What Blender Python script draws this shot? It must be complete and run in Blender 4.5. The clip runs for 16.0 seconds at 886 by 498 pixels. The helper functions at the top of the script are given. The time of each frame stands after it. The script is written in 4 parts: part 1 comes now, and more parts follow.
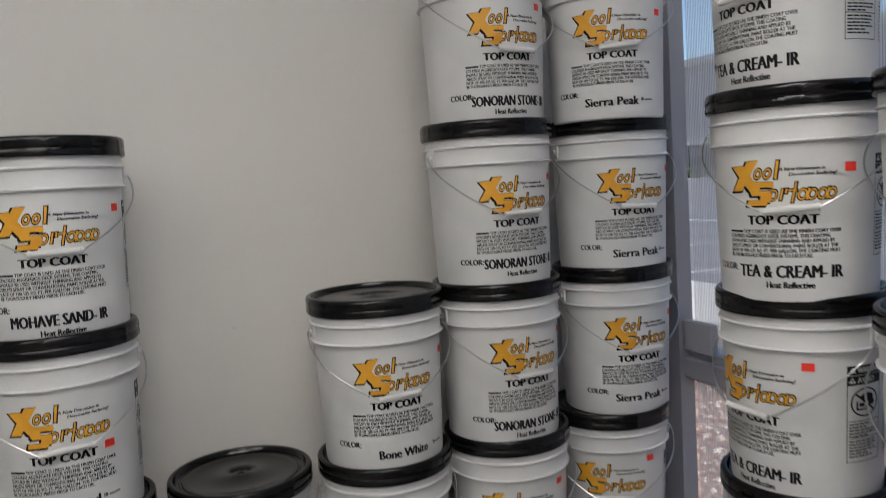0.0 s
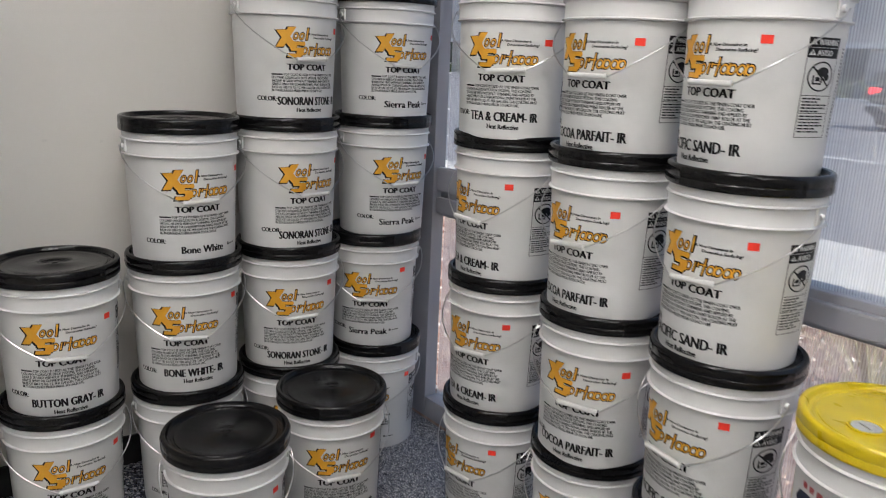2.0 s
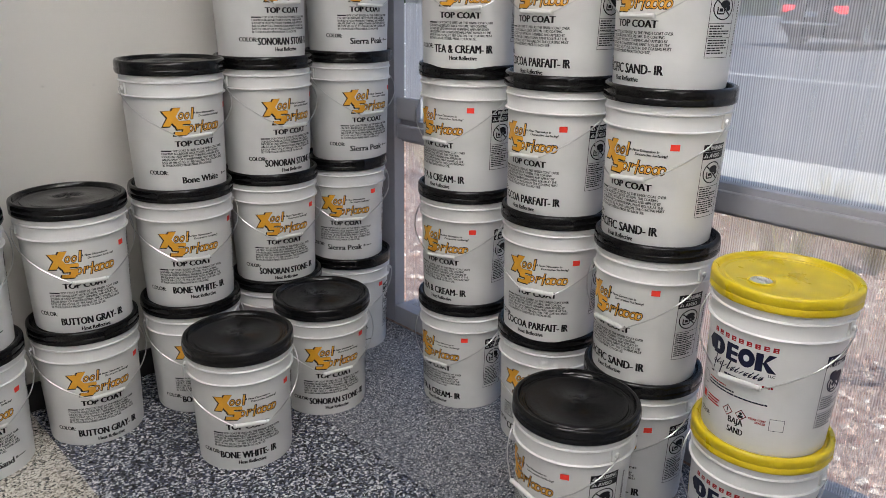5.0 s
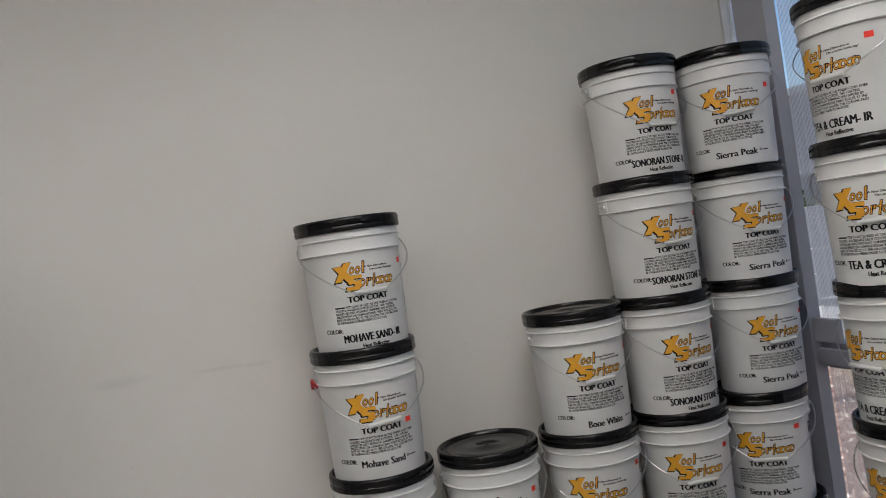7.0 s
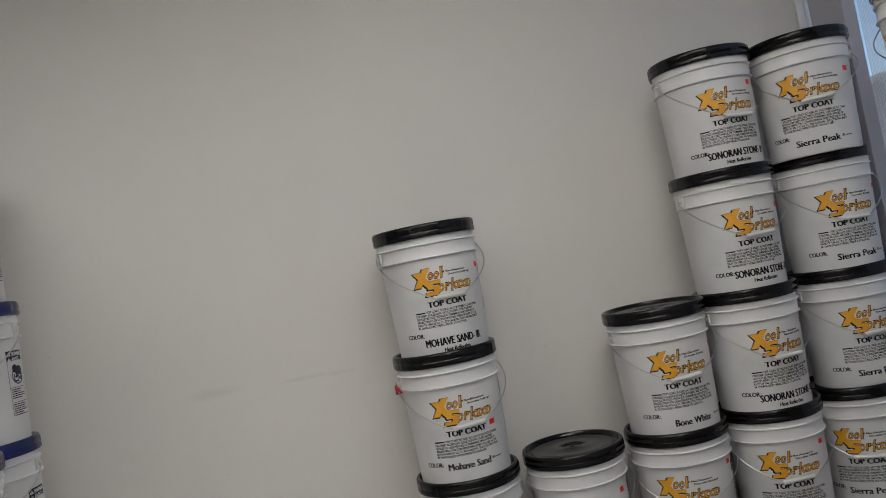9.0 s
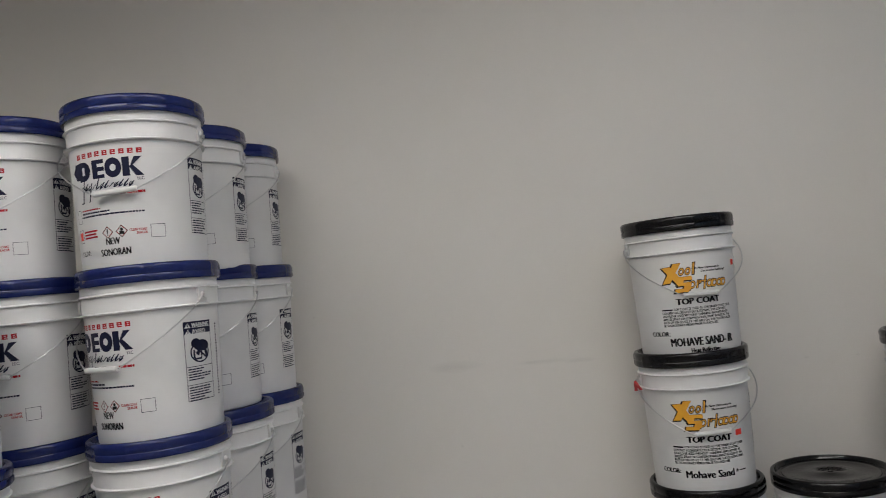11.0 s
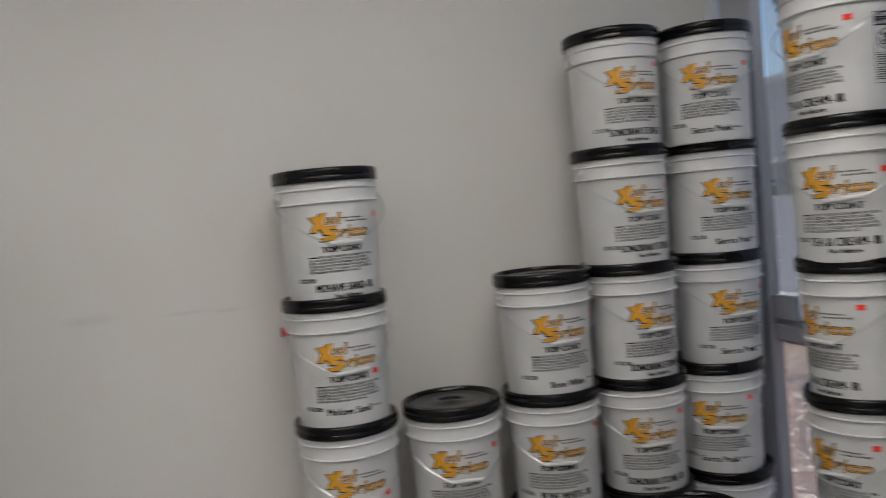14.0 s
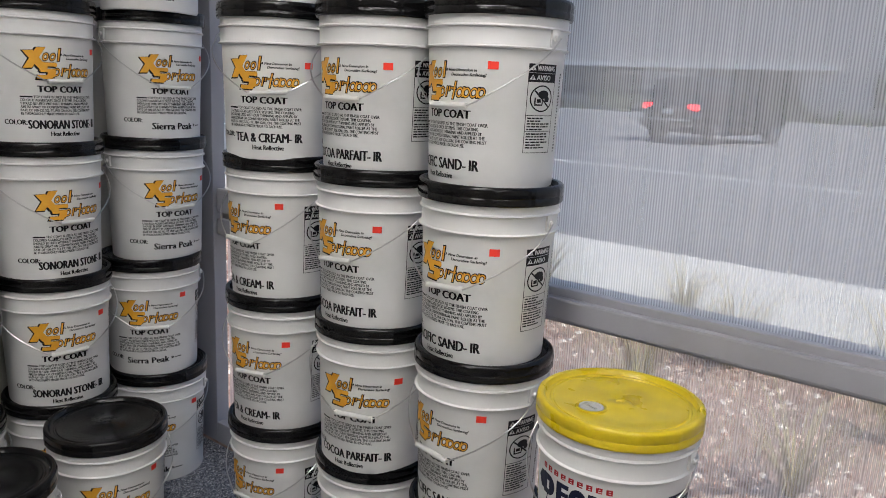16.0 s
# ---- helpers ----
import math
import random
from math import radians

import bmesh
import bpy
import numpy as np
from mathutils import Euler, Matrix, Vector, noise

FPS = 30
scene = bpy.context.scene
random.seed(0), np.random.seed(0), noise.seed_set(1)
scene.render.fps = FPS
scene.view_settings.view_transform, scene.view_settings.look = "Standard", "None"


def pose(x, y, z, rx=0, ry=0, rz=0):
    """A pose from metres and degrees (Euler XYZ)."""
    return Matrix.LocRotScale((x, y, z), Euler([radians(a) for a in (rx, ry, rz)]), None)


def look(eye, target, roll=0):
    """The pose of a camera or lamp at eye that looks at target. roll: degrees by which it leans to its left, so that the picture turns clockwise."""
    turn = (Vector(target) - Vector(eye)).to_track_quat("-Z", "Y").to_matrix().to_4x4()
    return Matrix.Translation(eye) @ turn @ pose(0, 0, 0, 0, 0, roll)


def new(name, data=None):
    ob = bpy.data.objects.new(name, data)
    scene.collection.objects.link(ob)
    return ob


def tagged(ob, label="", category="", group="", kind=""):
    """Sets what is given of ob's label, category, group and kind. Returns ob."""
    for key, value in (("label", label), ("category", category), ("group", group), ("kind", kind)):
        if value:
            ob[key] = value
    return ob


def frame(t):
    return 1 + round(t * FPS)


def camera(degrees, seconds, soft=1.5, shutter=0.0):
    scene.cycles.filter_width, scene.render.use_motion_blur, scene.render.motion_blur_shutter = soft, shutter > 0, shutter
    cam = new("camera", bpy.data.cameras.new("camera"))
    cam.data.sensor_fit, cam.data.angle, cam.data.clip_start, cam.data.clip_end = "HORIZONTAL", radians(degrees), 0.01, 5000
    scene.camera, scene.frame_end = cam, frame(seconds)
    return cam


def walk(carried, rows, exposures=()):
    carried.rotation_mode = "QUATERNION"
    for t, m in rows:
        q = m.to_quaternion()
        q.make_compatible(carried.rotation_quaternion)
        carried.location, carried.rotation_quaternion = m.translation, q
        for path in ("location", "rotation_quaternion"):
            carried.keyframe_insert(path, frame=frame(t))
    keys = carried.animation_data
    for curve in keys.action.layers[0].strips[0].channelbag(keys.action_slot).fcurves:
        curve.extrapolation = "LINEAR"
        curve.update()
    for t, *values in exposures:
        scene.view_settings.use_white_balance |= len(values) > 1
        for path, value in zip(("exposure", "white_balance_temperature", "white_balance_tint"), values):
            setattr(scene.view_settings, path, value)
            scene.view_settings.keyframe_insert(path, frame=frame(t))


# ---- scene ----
cam = camera(60.02, 16.0, 0.5, 0.25)
PATH = [
    (0, (0.1771, 0.2705, 1.3473), (0.7948, 2.1639, 1.1645), -3.61),
    (0.5, (0.1061, 0.1631, 1.3273), (0.8506, 1.9846, 0.9694), -1.73),
    (1, (0.0635, 0.0933, 1.3298), (0.9700, 1.8254, 0.9074), 0.26),
    (1.5, (0.0335, 0.0220, 1.3086), (1.0240, 1.7067, 0.8834), 1.57),
    (2, (0.0068, -0.1396, 1.2803), (1.0883, 1.4722, 0.7980), 2.56),
    (2.5, (-0.0642, -0.2653, 1.2997), (1.0726, 1.2838, 0.7448), 1.09),
    (2.8, (-0.1274, -0.2955, 1.3019), (1.0043, 1.2478, 0.7209), -0.79),
    (3, (-0.1764, -0.3122, 1.3057), (0.9669, 1.2167, 0.7096), -0.70),
    (3.1, (-0.1928, -0.3180, 1.3049), (0.9597, 1.2049, 0.7110), -0.38),
    (3.2, (-0.2071, -0.3217, 1.3032), (0.9465, 1.1952, 0.6964), -0.70),
    (5.3, (-0.2667, -0.3436, 1.3121), (0.9287, 1.1246, 0.6676), 1.00),
    (5.5, (-0.2657, -0.3556, 1.3180), (0.7969, 1.2324, 0.7271), -0.48),
    (6, (-0.2663, -0.3415, 1.3164), (0.4355, 1.4908, 0.9293), -3.77),
    (6.5, (-0.2463, -0.3192, 1.3295), (0.2325, 1.6101, 1.1094), -5.07),
    (7, (-0.2253, -0.3192, 1.3513), (0.1298, 1.6490, 1.3427), -8.51),
    (7.5, (-0.2404, -0.3378, 1.3477), (0.0735, 1.6374, 1.3600), -10.69),
    (8, (-0.2536, -0.3587, 1.3406), (0.0244, 1.6215, 1.3815), -10.47),
    (8.5, (-0.2425, -0.3502, 1.3328), (-0.0207, 1.6369, 1.3790), -11.09),
    (9, (-0.2437, -0.3419, 1.3299), (-0.0681, 1.6497, 1.3845), -10.93),
    (9.5, (-0.2590, -0.3374, 1.3290), (-0.2597, 1.6605, 1.4226), -10.20),
    (10, (-0.2642, -0.3245, 1.3627), (-0.4724, 1.6626, 1.4530), -8.74),
    (10.2, (-0.2522, -0.3253, 1.3589), (-0.5072, 1.6563, 1.4505), -7.82),
    (12.3, (-0.3179, -0.3111, 1.3546), (-0.9441, 1.5878, 1.4006), -7.21),
    (12.5, (-0.3234, -0.3078, 1.3551), (-0.9499, 1.5915, 1.3725), -7.01),
    (13, (-0.3277, -0.3184, 1.3629), (-0.9610, 1.5787, 1.3610), -6.44),
    (13.5, (-0.2889, -0.3095, 1.3678), (-0.5666, 1.6705, 1.3173), -6.15),
    (13.8, (-0.2590, -0.3268, 1.3459), (-0.1353, 1.6679, 1.2694), -5.64),
    (14, (-0.2467, -0.3420, 1.3183), (0.1736, 1.6109, 1.2207), -5.24),
    (14.2, (-0.2294, -0.3356, 1.3172), (0.4556, 1.5381, 1.1761), -4.96),
    (14.4, (-0.2191, -0.3393, 1.3160), (0.6287, 1.4601, 1.1079), -3.88),
    (14.5, (-0.2140, -0.3406, 1.3154), (0.6978, 1.4225, 1.0706), -3.35),
    (14.6, (-0.2002, -0.3379, 1.3081), (0.7787, 1.3832, 1.0253), -2.76),
    (15, (-0.1161, -0.3267, 1.2891), (1.1363, 1.1804, 0.8889), -0.09),
    (15.5, (-0.0062, -0.2793, 1.2902), (1.4314, 1.0324, 0.8294), 2.23),
    (16, (0.0553, -0.2554, 1.2991), (1.5013, 1.0603, 0.8770), 2.57),
]
EXPOSURES = [(0, -0.19), (0.5, -0.04), (1.5, 0.19), (3, 0.20), (5.5, 0.24), (6, 0.24), (6.5, -0.03), (7, -0.28), (8, -0.34), (10, -0.36), (12.5, -0.40), (13.5, -0.36), (14.2, -0.35), (14.5, -0.33), (15, 0.00), (15.5, 0.06), (16, 0.06)]
walk(cam, [(t, look(eye, target, roll)) for t, eye, target, roll in PATH], EXPOSURES)

# ---- world, sun, lights ----
ROOM = pose(1.367, 2.275, 0, 0, 0, 4.3)      # the corner of the back wall and the window wall; x towards the window, y towards the back wall
world = bpy.data.worlds.new("sky")
scene.world = world
world.use_nodes = True
wn = world.node_tree.nodes
sky = wn.new("ShaderNodeTexSky")
sky.sky_type, sky.sun_disc, sky.sun_elevation, sky.sun_rotation = "NISHITA", False, radians(52), radians(180)
sky.air_density, sky.dust_density, sky.ozone_density = 1.0, 0.4, 4.0
wn["Background"].inputs[1].default_value = 0.15
world.node_tree.links.new(sky.outputs[0], wn["Background"].inputs[0])
sun = new("sun", bpy.data.lights.new("sun", "SUN"))
sun.data.energy, sun.data.angle, sun.data.color = 4.8, radians(0.5), (1.0, 0.95, 0.88)
sun.matrix_world = pose(0, 0, 6, 38, 0, 0)
PANEL_LIGHT = 14.0

# ---- materials ----
def material(name, colour, rough=0.5, metal=0.0, **more):
    m = bpy.data.materials.new(name)
    m.use_nodes = True
    b = m.node_tree.nodes["Principled BSDF"]
    b.inputs["Base Color"].default_value = (*colour, 1)
    b.inputs["Roughness"].default_value = rough
    b.inputs["Metallic"].default_value = metal
    for k, v in more.items():
        b.inputs[k.replace("_", " ")].default_value = v
    return m


def wire(m, a, b):
    m.node_tree.links.new(a, b)


def add_node(m, kind, **values):
    n = m.node_tree.nodes.new(kind)
    for k, v in values.items():
        n.inputs[k.replace("_", " ")].default_value = v
    return n


def ramp(m, source, stops):
    n = m.node_tree.nodes.new("ShaderNodeValToRGB")
    e = n.color_ramp.elements
    while len(e) < len(stops):
        e.new(0.5)
    for el, (p, c) in zip(e, stops):
        el.position, el.color = p, (*c, 1)
    wire(m, source, n.inputs[0])
    return n.outputs[0]


def vary(m, low, high, scale=6.0, fine=120.0, bump=0.05, rough=(0.35, 0.5), depth=0.002, per_object=0.0):
    """Two scales of variation in colour, roughness and relief."""
    b = m.node_tree.nodes["Principled BSDF"]
    co = add_node(m, "ShaderNodeTexCoord").outputs["Object"]
    big = add_node(m, "ShaderNodeTexNoise", Scale=scale, Detail=4.0)
    small = add_node(m, "ShaderNodeTexNoise", Scale=fine, Detail=3.0)
    for n in (big, small):
        wire(m, co, n.inputs["Vector"])
    col = ramp(m, big.outputs["Fac"], [(0.3, low), (0.7, high)])
    if per_object:
        info = add_node(m, "ShaderNodeObjectInfo").outputs["Random"]
        hsv = add_node(m, "ShaderNodeHueSaturation")
        mr = add_node(m, "ShaderNodeMapRange", To_Min=1 - per_object, To_Max=1 + per_object * 0.4)
        wire(m, info, mr.inputs["Value"])
        wire(m, mr.outputs[0], hsv.inputs["Value"])
        wire(m, col, hsv.inputs["Color"])
        col = hsv.outputs[0]
    wire(m, col, b.inputs["Base Color"])
    r = add_node(m, "ShaderNodeMapRange", To_Min=rough[0], To_Max=rough[1])
    wire(m, big.outputs["Fac"], r.inputs["Value"])
    wire(m, r.outputs[0], b.inputs["Roughness"])
    bm_ = add_node(m, "ShaderNodeBump", Strength=bump, Distance=depth)
    wire(m, small.outputs["Fac"], bm_.inputs["Height"])
    wire(m, bm_.outputs[0], b.inputs["Normal"])
    return m


WHITE = vary(material("white_plastic", (0.65, 0.65, 0.64)), (0.61, 0.61, 0.60), (0.68, 0.68, 0.67), 9, 300, 0.03, (0.26, 0.40), per_object=0.05)
BLACK_LID = vary(material("black_plastic", (0.004, 0.004, 0.0045)), (0.003, 0.003, 0.0035), (0.006, 0.006, 0.0065), 14, 160, 0.3, (0.10, 0.26), 0.0012)
BLACK_LID.node_tree.nodes["Principled BSDF"].inputs["Specular IOR Level"].default_value = 0.32
def scratches(m, colour, amount):
    """Sparse pale scuffs over what the base colour already is."""
    b = m.node_tree.nodes["Principled BSDF"]
    old = b.inputs["Base Color"].links[0].from_socket
    co = add_node(m, "ShaderNodeTexCoord").outputs["Object"]
    n = add_node(m, "ShaderNodeTexNoise", Scale=75.0, Detail=6.0, Roughness=0.7)
    wire(m, co, n.inputs["Vector"])
    mask = ramp(m, n.outputs["Fac"], [(amount, (0, 0, 0)), (amount + 0.05, (1, 1, 1))])
    info = add_node(m, "ShaderNodeObjectInfo").outputs["Random"]
    mul = m.node_tree.nodes.new("ShaderNodeMath")
    mul.operation = "MULTIPLY"
    wire(m, mask, mul.inputs[0])
    wire(m, info, mul.inputs[1])
    mix = m.node_tree.nodes.new("ShaderNodeMix")
    mix.data_type = "RGBA"
    wire(m, mul.outputs[0], mix.inputs["Factor"])
    wire(m, old, mix.inputs[6])
    mix.inputs[7].default_value = (*colour, 1)
    wire(m, mix.outputs[2], b.inputs["Base Color"])


scratches(BLACK_LID, (0.12, 0.12, 0.12), 0.66)
BLUE_LID = vary(material("blue_plastic", (0.009, 0.017, 0.09)), (0.007, 0.013, 0.075), (0.012, 0.021, 0.105), 14, 300, 0.08, (0.16, 0.30))
BLUE_LID.node_tree.nodes["Principled BSDF"].inputs["Specular IOR Level"].default_value = 0.35
YELLOW_LID = vary(material("yellow_plastic", (0.62, 0.47, 0.008)), (0.55, 0.41, 0.006), (0.66, 0.50, 0.012), 14, 300, 0.06, (0.22, 0.36))
scratches(WHITE, (0.42, 0.41, 0.39), 0.70)
STEEL = material("galvanised_wire", (0.55, 0.55, 0.55), 0.32, 1.0)
GRIP = material("grip_plastic", (0.66, 0.66, 0.64), 0.42)
INK_BLACK = material("black_ink", (0.005, 0.005, 0.006), 0.5, 0.0, Specular_IOR_Level=0.25)
INK_NAVY = material("navy_ink", (0.004, 0.006, 0.028), 0.5, 0.0, Specular_IOR_Level=0.25)
INK_RED = material("red_ink", (0.38, 0.010, 0.016), 0.5, 0.0, Specular_IOR_Level=0.25)
INK_ORANGE = vary(material("orange_ink", (0.72, 0.34, 0.02)), (0.70, 0.32, 0.02), (0.78, 0.39, 0.03), 40, 300, 0.0, (0.4, 0.5))
TAPE = material("red_tape", (0.42, 0.02, 0.025), 0.4)
STICKER = material("fluorescent_sticker", (0.9, 0.045, 0.025), 0.6)
WALL = vary(material("wall_paint", (0.7, 0.68, 0.64)), (0.665, 0.645, 0.60), (0.70, 0.68, 0.64), 1.3, 260, 0.18, (0.55, 0.7), 0.0015)
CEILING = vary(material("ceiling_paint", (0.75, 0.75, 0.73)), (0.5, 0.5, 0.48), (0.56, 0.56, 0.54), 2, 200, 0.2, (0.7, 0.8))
RUBBER = vary(material("black_vinyl", (0.02, 0.02, 0.022)), (0.015, 0.015, 0.016), (0.03, 0.03, 0.032), 8, 200, 0.1, (0.4, 0.6))
ALU = vary(material("grey_aluminium", (0.42, 0.42, 0.44)), (0.32, 0.32, 0.345), (0.37, 0.37, 0.40), 5, 250, 0.04, (0.3, 0.42))
SCUFF = material("wall_mark", (0.40, 0.39, 0.37), 0.7)


def soft_edge(m, strength):
    """A smudge that thins out towards its rim and is broken by grain."""
    nt = m.node_tree
    co = add_node(m, "ShaderNodeTexCoord").outputs["Generated"]
    off = add_node(m, "ShaderNodeMapping")
    off.inputs["Location"].default_value, off.inputs["Scale"].default_value = (-1, 0, -1), (2, 0, 2)
    wire(m, co, off.inputs["Vector"])
    size = add_node(m, "ShaderNodeVectorMath")
    size.operation = "LENGTH"
    wire(m, off.outputs[0], size.inputs[0])
    fall = add_node(m, "ShaderNodeMapRange", From_Min=1.0, From_Max=0.1, To_Min=0.0, To_Max=strength)
    wire(m, size.outputs["Value"], fall.inputs["Value"])
    grain = add_node(m, "ShaderNodeTexNoise", Scale=3.0, Detail=5.0)
    wire(m, co, grain.inputs["Vector"])
    mul = nt.nodes.new("ShaderNodeMath")
    mul.operation = "MULTIPLY"
    wire(m, fall.outputs[0], mul.inputs[0])
    wire(m, grain.outputs["Fac"], mul.inputs[1])
    wire(m, mul.outputs[0], nt.nodes["Principled BSDF"].inputs["Alpha"])


soft_edge(SCUFF, 0.20)
DIFFUSER = material("light_diffuser", (0.9, 0.9, 0.9), 0.6)
DIFFUSER.node_tree.nodes["Principled BSDF"].inputs["Emission Color"].default_value = (1.0, 0.964, 0.952, 1)
DIFFUSER.node_tree.nodes["Principled BSDF"].inputs["Emission Strength"].default_value = PANEL_LIGHT
SPOUT = material("spout_cap", (0.42, 0.42, 0.40), 0.4)


def flakes(name, scale, stops):
    """Vinyl chips broadcast into clear epoxy."""
    m = material(name, (0.3, 0.3, 0.33), 0.25)
    b = m.node_tree.nodes["Principled BSDF"]
    co = add_node(m, "ShaderNodeTexCoord").outputs["Object"]
    warp = add_node(m, "ShaderNodeTexNoise", Scale=scale * 0.6, Detail=2.0)
    mix = add_node(m, "ShaderNodeVectorMath")
    mix.operation = "MULTIPLY_ADD"
    mix.inputs[1].default_value = (0.012, 0.012, 0.012)
    wire(m, co, warp.inputs["Vector"])
    wire(m, warp.outputs["Color"], mix.inputs[0])
    wire(m, co, mix.inputs[2])
    v = add_node(m, "ShaderNodeTexVoronoi", Scale=scale, Randomness=1.0)
    wire(m, mix.outputs[0], v.inputs["Vector"])
    sep = add_node(m, "ShaderNodeSeparateColor")
    wire(m, v.outputs["Color"], sep.inputs[0])
    col = ramp(m, sep.outputs[0], stops)
    col.node.color_ramp.interpolation = "CONSTANT"
    wire(m, col, b.inputs["Base Color"])
    r = add_node(m, "ShaderNodeMapRange", To_Min=0.22, To_Max=0.42)
    wire(m, sep.outputs[1], r.inputs["Value"])
    wire(m, r.outputs[0], b.inputs["Roughness"])
    bp = add_node(m, "ShaderNodeBump", Strength=0.35, Distance=0.0015)
    wire(m, sep.outputs[2], bp.inputs["Height"])
    wire(m, bp.outputs[0], b.inputs["Normal"])
    return m


FLOOR_COARSE = flakes("coarse_blue_flakes", 185, [(0, (0.010, 0.012, 0.02)), (0.44, (0.045, 0.055, 0.10)), (0.60, (0.15, 0.16, 0.20)), (0.72, (0.42, 0.43, 0.46)), (0.86, (0.74, 0.74, 0.74))])
FLOOR_FINE = flakes("fine_grey_flakes", 290, [(0, (0.03, 0.034, 0.045)), (0.30, (0.11, 0.12, 0.15)), (0.58, (0.21, 0.215, 0.24)), (0.78, (0.38, 0.38, 0.40)), (0.92, (0.66, 0.66, 0.66))])
FLOOR_PALE = flakes("pale_flakes", 200, [(0, (0.03, 0.03, 0.03)), (0.18, (0.25, 0.23, 0.19)), (0.38, (0.5, 0.47, 0.41)), (0.68, (0.66, 0.64, 0.58))])

# ---- mesh helpers ----
def part(name, bm, mats, parent=None, label="", smooth=False, m=None):
    """Links a bmesh, or a ready mesh, as one object, under a thing or a part."""
    if isinstance(bm, bpy.types.Mesh):
        me = bm
    else:
        me = bpy.data.meshes.new(name)
        bm.normal_update()
        bm.to_mesh(me)
        bm.free()
        for mt in mats if isinstance(mats, (list, tuple)) else [mats]:
            me.materials.append(mt)
        if smooth:
            for p in me.polygons:
                p.use_smooth = True
            me.set_sharp_from_angle(angle=radians(38))
    ob = new(name, me)
    if parent is not None:
        ob.parent = parent
    if m is not None:
        ob.matrix_basis = m
    if label:
        ob["label"] = label
    return ob


def mesh_of(name, bm, mats, smooth=True, angle=38):
    me = bpy.data.meshes.new(name)
    bm.normal_update()
    bm.to_mesh(me)
    bm.free()
    for mt in mats if isinstance(mats, (list, tuple)) else [mats]:
        me.materials.append(mt)
    if smooth:
        for p in me.polygons:
            p.use_smooth = True
        me.set_sharp_from_angle(angle=radians(angle))
    return me


def box(bm, x0, y0, z0, x1, y1, z1, bevel=0.0, mat=0):
    vs = [bm.verts.new((x, y, z)) for z in (z0, z1) for y in (y0, y1) for x in (x0, x1)]
    fs = [bm.faces.new([vs[i] for i in q]) for q in ((0, 2, 3, 1), (4, 5, 7, 6), (0, 1, 5, 4), (1, 3, 7, 5), (3, 2, 6, 7), (2, 0, 4, 6))]
    for f in fs:
        f.material_index = mat
    if bevel:
        es = {e for f in fs for e in f.edges}
        bmesh.ops.bevel(bm, geom=list(es), offset=bevel, segments=2, affect="EDGES", profile=0.6)
    return bm


def boxes(*dims, bevel=0.0):
    bm = bmesh.new()
    for d in dims:
        box(bm, *d, bevel=bevel)
    return bm


def revolve(bm, profile, seg=56, mat=0, closed=False):
    """Turns (radius, height) points round the z axis."""
    rings = []
    for r, z in profile:
        if r < 1e-6:
            rings.append([bm.verts.new((0, 0, z))])
        else:
            rings.append([bm.verts.new((r * math.sin(2 * math.pi * i / seg), -r * math.cos(2 * math.pi * i / seg), z)) for i in range(seg)])
    for a, b in zip(rings, rings[1:]):
        for i in range(seg):
            j = (i + 1) % seg
            if len(a) == 1 and len(b) == 1:
                continue
            q = [a[0], b[j], b[i]] if len(a) == 1 else [a[i], a[j], b[0]] if len(b) == 1 else [a[i], a[j], b[j], b[i]]
            bm.faces.new(q).material_index = mat
    return bm


def tube(bm, points, radius, sides=8, mat=0):
    """A round bar along points."""
    rings = []
    for i, p in enumerate(points):
        p = Vector(p)
        d = (Vector(points[min(i + 1, len(points) - 1)]) - Vector(points[max(i - 1, 0)])).normalized()
        a = d.cross(Vector((0.31, 0.2, 0.93))).normalized()
        b = d.cross(a)
        r = radius[i] if isinstance(radius, (list, tuple)) else radius
        rings.append([bm.verts.new(p + r * (a * math.cos(2 * math.pi * k / sides) + b * math.sin(2 * math.pi * k / sides))) for k in range(sides)])
    for u, v in zip(rings, rings[1:]):
        for k in range(sides):
            bm.faces.new((u[k], u[(k + 1) % sides], v[(k + 1) % sides], v[k])).material_index = mat
    for r in (rings[0][::-1], rings[-1]):
        bm.faces.new(r).material_index = mat
    return bm


# ---- the structure of the room ----
CEIL = 2.75
def in_room(name, bm, mats, label, kind="structure", category="", smooth=False):
    ob = part(name, bm, mats, None, label, smooth, ROOM)
    return tagged(ob, label, category, "", kind)


in_room("wall_back", boxes((-5.2, 0, -0.1, 0.035, 0.16, CEIL + 0.1)), WALL, "smooth off-white painted wall with faint scuffs", category="wall")
in_room("wall_left", boxes((-5.36, -5.0, -0.1, -5.2, 0.16, CEIL + 0.1)), WALL, "plain off-white painted wall", category="wall")
in_room("wall_front", boxes((-5.2, -5.16, -0.1, 0.14, -5.0, CEIL + 0.1)), WALL, "plain off-white painted wall behind", category="wall")
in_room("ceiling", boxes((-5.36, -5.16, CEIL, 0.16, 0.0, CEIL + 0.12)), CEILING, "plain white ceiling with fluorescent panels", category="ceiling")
in_room("floor", boxes((-5.2, -5.0, -0.12, 0.02, 0.0, 0.0)), FLOOR_COARSE, "epoxy floor with coarse blue, black and white flakes", category="floor")
in_room("floor_fine", boxes((-0.62, -5.0, 0.0, 0.02, 0.0, 0.0025)), FLOOR_FINE, "epoxy floor strip with fine grey flakes", category="floor")
in_room("floor_pale", boxes((-5.2, -5.0, 0.0, -1.30, 0.0, 0.0025)), FLOOR_PALE, "epoxy floor area with pale beige and black flakes", category="floor")


